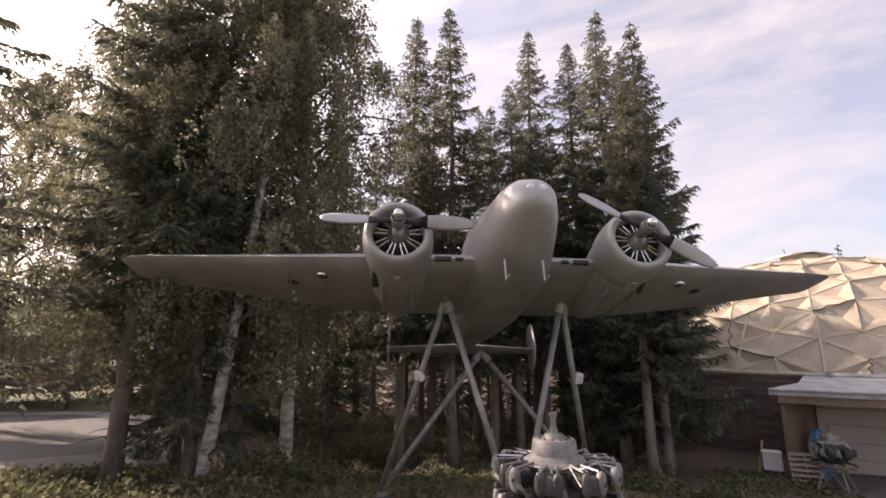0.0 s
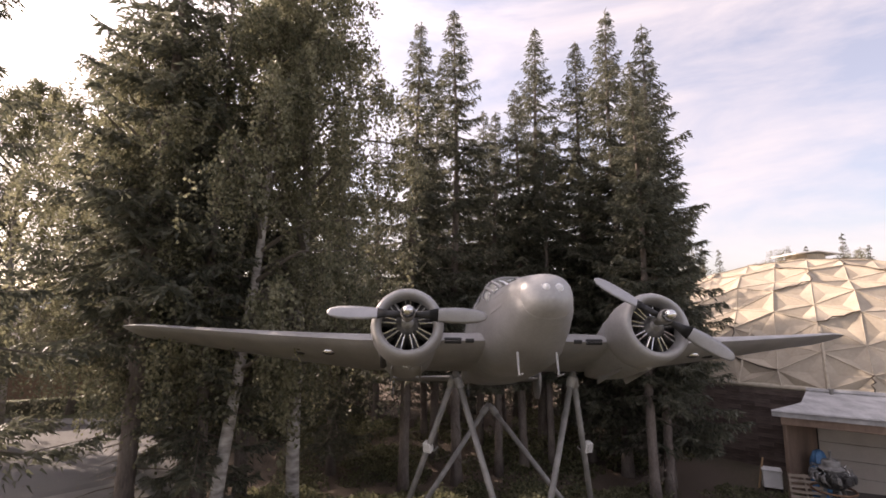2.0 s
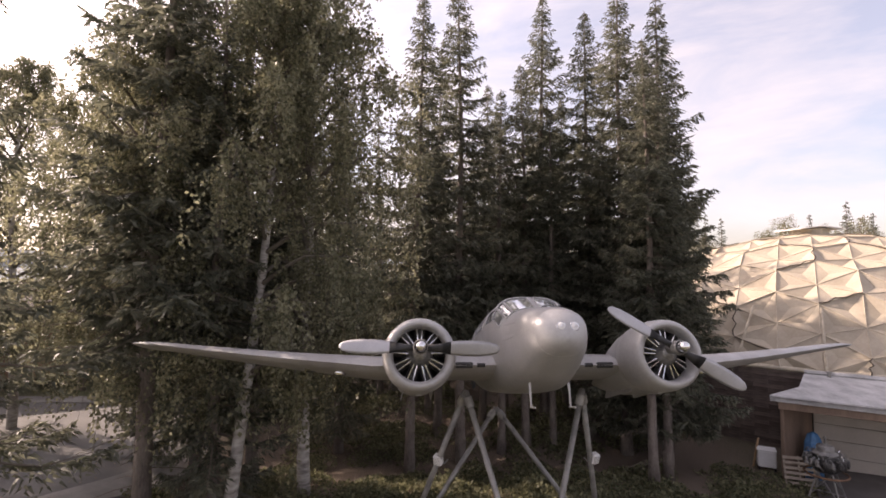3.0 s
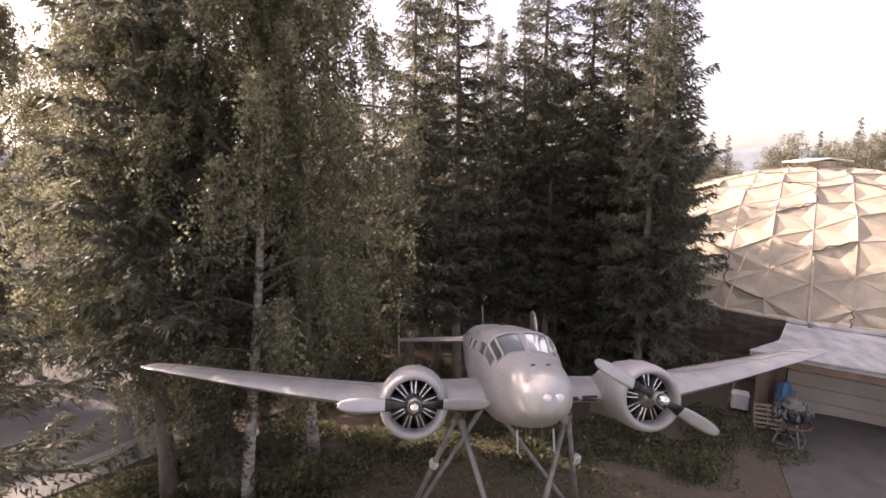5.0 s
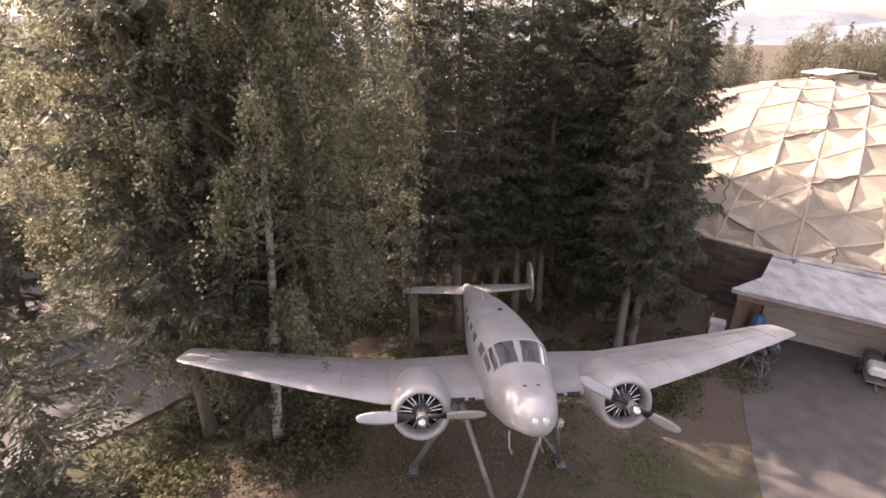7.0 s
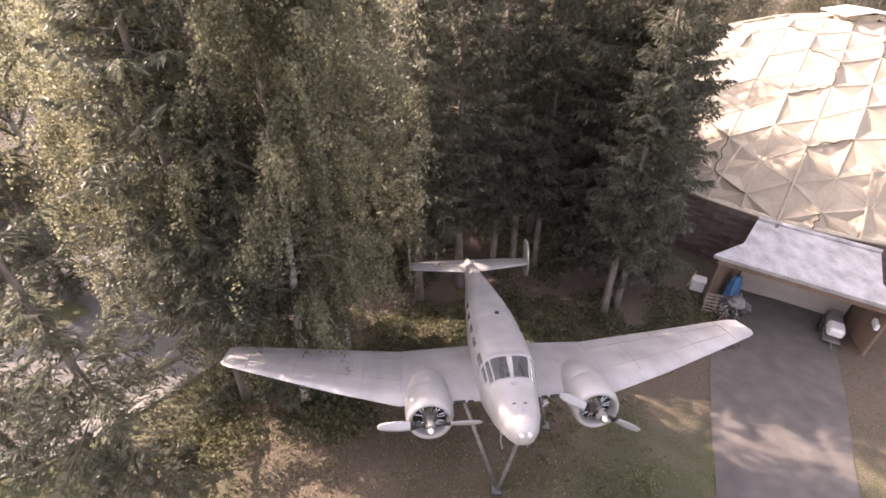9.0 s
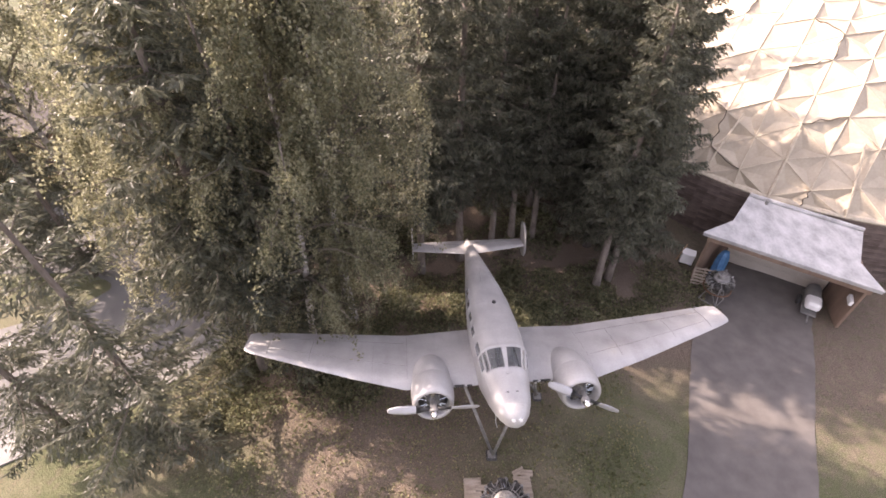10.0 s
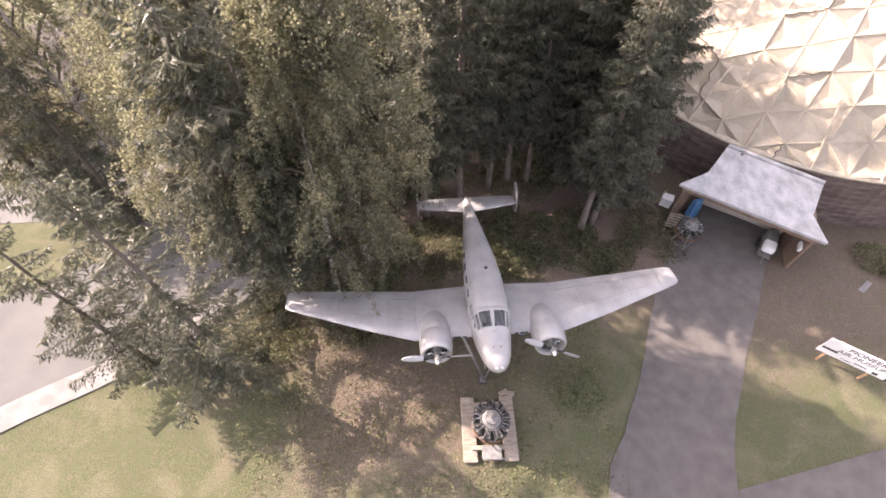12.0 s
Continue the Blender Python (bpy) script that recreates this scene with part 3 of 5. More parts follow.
        # aileron and flap joints, panel straps, tip seam
        for (x0, u0, x1, u1) in ((2.7, 0.78, 4.6, 0.78), (4.75, 0.76, 6.6, 0.74), (4.68, 0.76, 4.7, 0.99), (6.62, 0.05, 6.66, 0.98), (2.62, 0.1, 2.64, 0.95), (2.7, 0.3, 6.6, 0.3), (3.6, 0.12, 3.62, 0.76), (5.4, 0.12, 5.42, 0.74)):
            pts = []
            for k in range(9):
                t = k / 8
                x, u = x0 + (x1 - x0) * t, u0 + (u1 - u0) * t
                for a, b in zip(st, st[1:]):
                    if a[0] <= x <= b[0]:
                        q = (x - a[0]) / (b[0] - a[0])
                        le, c, z, th = [a[i] + (b[i] - a[i]) * q for i in (1, 2, 3, 4)]
                w = [(0, 0.0), (0.04, 0.036), (0.12, 0.06), (0.25, 0.076), (0.4, 0.074), (0.6, 0.055), (0.8, 0.028), (1, 0.0)]
                for a, b in zip(w, w[1:]):
                    if a[0] <= u <= b[0]:
                        v = a[1] + (b[1] - a[1]) * (u - a[0]) / (b[0] - a[0])
                pts.append((side * x, le + c * u, z + c * (v * th - u * math.sin(radians(3.2))) + 0.003))
            part("panel_joint", Geo().tube(pts, 0.008 if u0 > 0.5 or x0 > 6 else 0.005, 5), M_STEEL, wing)
        # round lamp under the wing, air intake in the leading edge
        for x, y in ((3.3, 1.7), (3.9, 2.2)):
            part("underwing_lamp", Geo().turn([(0.1, 0.02), (0.11, -0.03), (0.08, -0.045), (0.001, -0.03)], pose(side * x, y, -0.36 + 0.12 * (x - 2.7)), 16), M_CHROME if x < 3.5 else M_DARK, wing, "round lamp under the wing", True)
        g = Geo().box((0.3, 0.05, 0.1), pose(side * 1.2, 1.06, -0.2, 8), 0.03).box((0.16, 0.05, 0.07), pose(side * 0.92, 1.06, -0.2, 8), 0.02)
        part("air_intake", g, M_BLACK, wing, "dark air intake slot")

    # nacelles, engines, propellers
    for side, blade_roll in ((-1, 1.0), (1, 31.0)):
        cx = side * 1.96
        nac = Geo()

        def ring(y, r, zc=0.0, sq=1.0, n=28):
            return [Vector((cx + r * math.cos(2 * math.pi * j / n), y + 0.2, zc - 0.07 - 0.02 * y + sq * r * math.sin(2 * math.pi * j / n))) for j in range(n)]
        nac.rings([ring(0.78, 0.50), ring(0.95, 0.53, -0.01), ring(1.2, 0.53, -0.04), ring(1.5, 0.51, -0.1, 0.95), ring(1.85, 0.47, -0.2, 0.82), ring(2.2, 0.4, -0.28, 0.66), ring(2.6, 0.3, -0.32, 0.55), ring(3.0, 0.18, -0.33, 0.45), ring(3.2, 0.04, -0.33, 0.4)], True, True)
        nacelle = part("nacelle", nac, M_SKIN, root, "silver grey engine nacelle faired into the wing", True)
        cowl = Geo()
        prof = [(0.40, 0.36), (0.405, 0.2), (0.415, 0.14), (0.44, 0.095), (0.475, 0.085), (0.51, 0.105), (0.54, 0.16), (0.56, 0.27), (0.575, 0.45), (0.575, 0.65), (0.56, 0.82), (0.53, 0.9), (0.515, 0.9), (0.54, 0.78), (0.555, 0.5), (0.52, 0.3)]
        cowl.rings([ring(y, r) for r, y in prof], True, False)
        smooth_edges(part("cowling", cowl, M_SKIN, nacelle, "rounded silver cowling ring"), 60)
        # dark disc whose colour holds the shade behind the cylinders
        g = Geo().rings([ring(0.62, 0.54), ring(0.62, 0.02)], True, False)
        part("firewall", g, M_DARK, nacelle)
        # crankcase and nine cylinders
        g = Geo().turn([(0.001, -0.26), (0.09, -0.25), (0.11, -0.2), (0.17, -0.12), (0.2, -0.02), (0.22, 0.06), (0.22, 0.2), (0.001, 0.2)], Matrix.Translation((cx, 0.56, -0.07)) @ pose(0, 0, 0, -90), 20)
        part("crankcase", g, M_ENGINE, nacelle, "grey radial engine crankcase", True)
        for k in range(9):
            a = 2 * math.pi * k / 9 + math.pi / 2
            d = Vector((math.cos(a), 0, math.sin(a)))
            m = Matrix.Translation(Vector((cx, 0.6, -0.07)) + d * 0.2) @ d.to_track_quat('Z', 'Y').to_matrix().to_4x4()
            prof = [(0.075, 0.0)]
            for q in range(8):
                h = 0.02 + q * 0.03
                prof += [(0.078, h), (0.1, h + 0.004), (0.1, h + 0.012), (0.078, h + 0.016)]
            prof += [(0.08, 0.27), (0.05, 0.3), (0.001, 0.3)]
            cyl = part("cylinder", Geo().turn(prof, m, 12), M_ENGINE_DARK, nacelle, "black finned engine cylinder")
            g = Geo()
            for q in (-0.035, 0.035):
                off = Vector((-d.z, 0, d.x)) * q
                g.tube([Vector((cx, 0.44, -0.07)) + d * 0.17 + off * 0.7, Vector((cx, 0.47, -0.07)) + d * 0.44 + off * 1.4], 0.011, 6)
            part("pushrod", g, M_CHROME, cyl, "bright pushrod tubes")
        prop = Geo()
        prop.turn([(0.001, -0.17), (0.035, -0.165), (0.065, -0.14), (0.08, -0.1), (0.085, -0.04), (0.085, 0.0)], Matrix.Translation((cx, 0.0, 0)) @ pose(0, 0, 0, -90), 18)
        propeller = part("propeller", prop, M_CHROME, root, "two-bladed propeller with a polished spinner", True)
        part("hub", Geo().turn([(0.095, -0.02), (0.11, 0.0), (0.11, 0.1), (0.09, 0.16), (0.07, 0.36)], Matrix.Translation((cx, 0.0, 0)) @ pose(0, 0, 0, -90), 16), M_STEEL, propeller, smooth=True)
        for b in (0, 180):
            m = Matrix.Translation((cx, 0.13, 0)) @ pose(0, 0, 0, 0, blade_roll + b, 0)
            rings = []
            for s, w, t, tw in ((0.08, 0.05, 0.05, 0), (0.2, 0.05, 0.045, 8), (0.32, 0.075, 0.03, 30), (0.45, 0.105, 0.022, 28), (0.65, 0.12, 0.016, 24), (0.85, 0.118, 0.012, 20), (1.02, 0.1, 0.009, 17), (1.13, 0.07, 0.007, 15), (1.18, 0.025, 0.005, 14)):
                ct, sn = math.cos(radians(tw)), math.sin(radians(tw))
                rings.append([m @ Vector((s, -u * w * sn + v * t * ct, u * w * ct + v * t * sn)) for u, v in ((1, 0), (0.6, 0.8), (0, 1), (-0.6, 0.8), (-1, 0), (-0.6, -0.8), (0, -1), (0.6, -0.8))])
            part("blade", Geo().rings(rings[2:], True, True), M_BLADE, propeller, "grey painted propeller blade", True)
            part("blade_shank", Geo().rings(rings[:4], True, True), M_BLACK, propeller, "black blade root sleeve", True)
        # wheel well with the edge of the tyre, exhaust
        g = Geo().turn([(0.24, 0), (0.26, -0.05), (0.2, -0.1), (0.1, -0.11), (0.001, -0.08)], pose(cx, 2.2, -0.5, -8), 18)
        part("main_wheel", g, M_BLACK, nacelle, "black tyre showing in the wheel well", True)
        for q in (-0.24, 0.24):
            part("gear_door", Geo().box((0.02, 1.05, 0.2), pose(cx + q, 1.8, -0.6, -7, q * -60, 0), 0.008), M_SKIN, nacelle)
        part("exhaust_pipe", Geo().tube([(cx + side * 0.36, 1.05, -0.4), (cx + side * 0.38, 1.3, -0.5), (cx + side * 0.38, 1.45, -0.55)], 0.06, 10), M_ENGINE_DARK, nacelle, "short stained exhaust stub")
        part("scoop", Geo().box((0.16, 0.4, 0.12), pose(cx, 0.95, -0.62), 0.05), M_SKIN, nacelle)
    # tail
    g = Geo()
    sec = [(-2.28, 8.4, 0.7, 0.05), (-1.4, 8.22, 0.92, 0.07), (-0.2, 8.0, 1.15, 0.09), (0.2, 8.0, 1.15, 0.09), (1.4, 8.22, 0.92, 0.07), (2.28, 8.4, 0.7, 0.05)]
    g.rings([[Vector((x, le + c * u, 0.06 + v * t)) for u, v in ((1, 0), (0.7, 0.7), (0.3, 1), (0.05, 0.5), (0, 0), (0.05, -0.5), (0.3, -1), (0.7, -0.7))] for x, le, c, t in sec], True, True)
    smooth_edges(part("tailplane", g, M_SKIN, root), 50)
    part("elevator_joint", Geo().tube([(-2.2, 8.8, 0.1), (-0.2, 8.7, 0.14), (0.2, 8.7, 0.14), (2.2, 8.8, 0.1)], 0.01, 5), M_STEEL, root)
    for sx in (-2.3, 2.3):
        rings = []
        for k in range(13):
            a = math.pi * k / 12
            hz = -math.cos(a)
            zc = 0.1 + (0.84 if hz > 0 else 0.62) * hz
            w = 0.05 + 0.5 * math.sin(a) ** 0.7
            yc = 8.7 + 0.1 * abs(hz)
            rings.append([Vector((sx + t, yc + w * u, zc)) for u, t in ((-1, 0), (-0.6, 0.025), (0.2, 0.03), (1, 0.004), (1, -0.004), (0.2, -0.03), (-0.6, -0.025))])
        fin = part("tail_fin", Geo().rings(rings, True, True), M_SKIN, root, "tall oval tail fin", True)
        part("rudder_joint", Geo().tube([(sx, 8.84, -0.36), (sx, 8.82, 0.2), (sx, 8.86, 0.84)], 0.034, 6), M_STEEL, fin)
    part("tail_wheel", Geo().turn([(0.001, -0.05), (0.1, -0.05), (0.14, -0.02), (0.14, 0.02), (0.1, 0.05), (0.001, 0.05)], Matrix.Translation((0, 8.4, -0.38)) @ pose(0, 0, 0, 0, 90), 16), M_BLACK, root, smooth=True)
    part("tail_wheel_leg", Geo().tube([(0, 8.15, -0.1), (0, 8.4, -0.38)], 0.03, 8), M_STEEL, root)
    return root


build_aircraft()


def build_legs():
    """Three braced feet that carry the aircraft."""
    root = empty("support_frame", pose(1.1, 9.2, 0), "grey steel tube legs carrying the airplane above the lawn", "support frame")
    off = Vector((1.1, 9.2, 0))
    hard_l, hard_r, hard_b = Vector((0.06, 8.65, 3.62)), Vector((2.2, 8.85, 3.6)), Vector((0.88, 11.2, 2.62))
    feet = [Vector((1.12, 7.9, 0.05)), Vector((-1.15, 9.95, 0.1)), Vector((2.98, 10.15, -0.02))]
    for foot, tops in ((0, (hard_l, hard_r)), (1, (hard_l, hard_b)), (2, (hard_r, hard_b))):
        for top in tops:
            f = feet[foot]
            side = (top - f).cross(Vector((0, 0, 1))).normalized() * 0.05
            leg = part("leg", Geo().tube([f + side - off, top - off], 0.053, 12), M_STEEL, root, smooth=True)
            d = (top - f).normalized()
            part("collar", Geo().tube([top - d * 0.28 - off, top - d * 0.1 - off], 0.078, 12), M_STEEL, leg)
        base = Vector((feet[foot].x, feet[foot].y, gz(feet[foot].x, feet[foot].y)))
        part("footing", Geo().box((0.36, 0.36, 0.3), Matrix.Translation(base - off + Vector((0, 0, -0.08))), 0.03), M_ENGINE_DARK, root, "small dark footing block")
        part("base_plate", Geo().box((0.26, 0.26, 0.03), Matrix.Translation(base - off + Vector((0, 0, 0.085))), 0.008), M_STEEL, root)
    for p, s in ((Vector((-0.44, 9.17, 2.22)), -1), (Vector((2.58, 9.4, 2.16)), 1)):
        lamp = empty("floodlight", Matrix.Translation(p) @ pose(0, 0, 0, 0, 0, 25 * s), "small silver floodlight clamped to a support leg", "floodlight", "floodlights on the support legs")
        part("housing", Geo().box((0.16, 0.14, 0.2), pose(0, 0, 0, 15), 0.02), M_WHITE, lamp)
        part("bracket", Geo().tube([(0, 0.02, -0.05), (-0.1 * s, 0.06, -0.08), (-0.16 * s, 0.1, 0.0)], 0.015, 6), M_STEEL, lamp)
        part("front_glass", Geo().box((0.13, 0.012, 0.16), pose(0, -0.075, -0.02, 15), 0.004), M_LENS, lamp)
        for q in range(3):
            part("cooling_fin", Geo().box((0.165, 0.05, 0.008), pose(0, 0.08, -0.06 + 0.06 * q, 15), 0.002), M_STEEL, lamp)


build_legs()


# ---------- dome building ----------
DOME_C = Vector((24.4, 32.0, 0))
DOME_R = 14.7
DOME_Z0, DOME_TOP = 1.55, 8.3
GROUND_B = -2.1


def build_dome():
    root = empty("dome_building", pose(DOME_C.x, DOME_C.y, GROUND_B), "round museum hall under a faded gold geodesic dome", "building")
    h = DOME_TOP - DOME_Z0
    rs = (DOME_R ** 2 + h ** 2) / (2 * h)
    zc = DOME_TOP - rs - GROUND_B
    # a geodesic net of twelve parts a side, one joint in three drawn inwards
    t = (1 + 5 ** 0.5) / 2
    ico = [Vector(v).normalized() for v in ((-1, t, 0), (1, t, 0), (-1, -t, 0), (1, -t, 0), (0, -1, t), (0, 1, t), (0, -1, -t), (0, 1, -t), (t, 0, -1), (t, 0, 1), (-t, 0, -1), (-t, 0, 1))]
    turn = Vector((0, 1, t)).normalized().rotation_difference(Vector((0, 0, 1))).to_matrix()
    spin = Matrix.Rotation(radians(35.5), 3, 'Z')
    ico = [spin @ (turn @ v) for v in ico]
    tri = [(0, 11, 5), (0, 5, 1), (0, 1, 7), (0, 7, 10), (0, 10, 11), (1, 5, 9), (5, 11, 4), (11, 10, 2), (10, 7, 6), (7, 1, 8), (3, 9, 4), (3, 4, 2), (3, 2, 6), (3, 6, 8), (3, 8, 9), (4, 9, 5), (2, 4, 11), (6, 2, 10), (8, 6, 7), (9, 8, 1)]
    F = 12
    base_ring = DOME_Z0 - GROUND_B
    cells = {}
    ridges = {}

    def node(a, b, c, i, j):
        k = F - i - j
        d = ((a * i + b * j + c * k) / F).normalized()
        return d, (i - j) % 3 == 0

    def place(d, inward):
        return Vector((0, 0, zc)) + d * (rs - (0.3 if inward else 0.0))

    for ia, ib, ic in tri:
        a, b, c = ico[ia], ico[ib], ico[ic]
        for i in range(F):
            for j in range(F - i):
                groups = [((i, j), (i + 1, j), (i, j + 1))]
                if i + j < F - 1:
                    groups.append(((i + 1, j), (i + 1, j + 1), (i, j + 1)))
                for grp in groups:
                    ns = [node(a, b, c, *q) for q in grp]
                    pts = [place(*n) for n in ns]
                    if max(p.z for p in pts) < base_ring + 0.02:
                        continue
                    pts = [p if p.z >= base_ring else Vector((p.x * DOME_R / max(0.1, math.hypot(p.x, p.y)), p.y * DOME_R / max(0.1, math.hypot(p.x, p.y)), base_ring)) for p in pts]
                    centre = next((n[0] for n in ns if n[1]), ns[0][0])
                    key = tuple(round(v, 3) for v in centre)
                    cells.setdefault(key, []).append(pts)
                    outs = [p for p, n in zip(pts, ns) if not n[1]]
                    if len(outs) == 2:
                        rk = tuple(sorted(tuple(round(v, 2) for v in p) for p in outs))
                        ridges[rk] = outs
    shell = new("canvas_shell")
    shell.parent = root
    shell["label"] = "tan canvas stretched over the dome's struts"
    spokes = []
    sagging = random.Random(2)
    for key, tris in cells.items():
        g = Geo()
        seen = {}
        for p in tris:
            n = (p[1] - p[0]).cross(p[2] - p[0])
            if n.dot(p[0] - Vector((0, 0, zc))) < 0:
                p = [p[0], p[2], p[1]]
            ids = []
            for v in p:
                kk = tuple(round(c, 2) for c in v)
                if kk not in seen:
                    seen[kk] = len(g.v)
                    g.v.append(tuple(v))
                ids.append(seen[kk])
            if len(set(ids)) == 3:
                mid = sum((Vector(g.v[q]) for q in ids), Vector()) / 3
                mid -= (mid - Vector((0, 0, zc))).normalized() * sagging.uniform(0.08, 0.26)
                g.v.append(tuple(mid))
                m_id = len(g.v) - 1
                g.f.extend(((ids[0], ids[1], m_id), (ids[1], ids[2], m_id), (ids[2], ids[0], m_id)))
        hub = place(Vector(key).normalized(), True)
        for kk in list(seen):
            e = Vector(kk)
            if e.z > base_ring + 0.1 and hub.z > base_ring and (e - hub).length > 0.3:
                spokes.append((hub, e))
        part("canvas_panel", g, M_CANVAS, shell)
    frame_ob = new("strut_net")
    frame_ob.parent = root
    loose = random.Random(8)
    for outs in ridges.values():
        a, b = outs
        out = ((a + b) / 2 - Vector((0, 0, zc))).normalized()
        part("strut", Geo().tube([a + out * 0.03, (a + b) / 2 + out * 0.02, b + out * 0.03], 0.026, 5), M_STRUT, frame_ob)
        if loose.random() < 0.3:
            side = (b - a).cross(out).normalized()
            pts = [a + (b - a) * q / 5 + out * 0.07 + side * (0.0 if q in (0, 5) else loose.uniform(-0.12, 0.12)) for q in range(6)]
            part("loose_cable", Geo().tube(pts, 0.028, 4, False), M_GAP, frame_ob, "dark sagging cable")
    seams = new("seam_net")
    seams.parent = root
    for hub, e in spokes:
        out = (e - Vector((0, 0, zc))).normalized() * 0.012
        part("seam", Geo().tube([hub + out, e + out], 0.02, 4, False), M_STRUT, seams)
    # pale posts that brace the lowest ring
    for k in range(-2, 6):
        ang = radians(221.2 + 12.7 * k)
        pts = []
        for q in range(4):
            z = base_ring + 0.02 + 0.84 * q
            r = (rs ** 2 - (z - zc) ** 2) ** 0.5 + 0.05
            pts.append((r * math.cos(ang), r * math.sin(ang), z))
        part("brace_post", Geo().tube(pts, 0.055, 6), M_STRUT, root, "pale upright brace post")
    # vent cap
    top = DOME_TOP - GROUND_B
    part("vent_drum", Geo().turn([(1.1, top - 0.2), (1.1, top + 0.35)], None, 12), M_STRUT, root)
    g = Geo()
    for s in (-1, 1):
        g.box((1.5, 2.4, 0.08), pose(s * 0.72, 0, top + 0.42, 0, s * 7, 0) , 0.02)
    part("vent_lid", g, M_WHITE, root, "pale hinged vent lids on top")
    part("vent_prop", Geo().tube([(-1.3, -0.6, top + 0.2), (-1.5, -0.6, top + 0.75)], 0.03, 6), M_STEEL, root)
    # drum wall and its boards
    hw = base_ring
    part("drum_wall", Geo().turn([(DOME_R - 0.3, -0.5), (DOME_R - 0.02, -0.5), (DOME_R - 0.02, hw - 0.02), (DOME_R - 0.3, hw - 0.02)], None, 120), M_SHINGLE, root, "brown board wall below the dome")
    part("eave", Geo().turn([(DOME_R - 0.25, hw - 0.05), (DOME_R + 0.06, hw - 0.1), (DOME_R + 0.1, hw + 0.03), (DOME_R - 0.2, hw + 0.09)], None, 120), M_STRUT, root, "pale trim ring at the dome's foot", True)
    part("inner_floor", Geo().turn([(0.01, 0.0), (DOME_R - 0.3, 0.0)], None, 40), M_CONCRETE, root)
    # lapped boards on the stretch facing the drive
    rnd = random.Random(5)
    n_course, n_seg = 20, 15
    a0, a1 = radians(206), radians(272)
    shapes = []
    for q in range(4):
        da = (a1 - a0) / n_seg * 0.995
        hh = hw / n_course
        g = Geo()
        row = []
        for k in range(4):
            a = -da / 2 + da * k / 3
            lean = 0.045 + 0.008 * rnd.random()
            row.append([Vector(((DOME_R + r) * math.cos(a), (DOME_R + r) * math.sin(a), z)) for r, z in ((-0.02, hh * 1.05), (0.0, hh * 1.05), (lean, 0.0), (-0.02, 0.0))])
        g.rings(row, True, True)
        ob = part("board", g, M_SHINGLE, root)
        shapes.append(ob.data)
        bpy.data.objects.remove(ob)
    for i in range(n_course):
        for j in range(n_seg):
            ob = new("board", shapes[rnd.randrange(4)])
            ob.parent = root
            ang = a0 + (a1 - a0) * (j + (i % 2) * 0.5) / n_seg
            ob.matrix_basis = pose(0, 0, hw / n_course * i + rnd.uniform(-0.012, 0.012), 0, 0, math.degrees(ang))
    return root


build_dome()


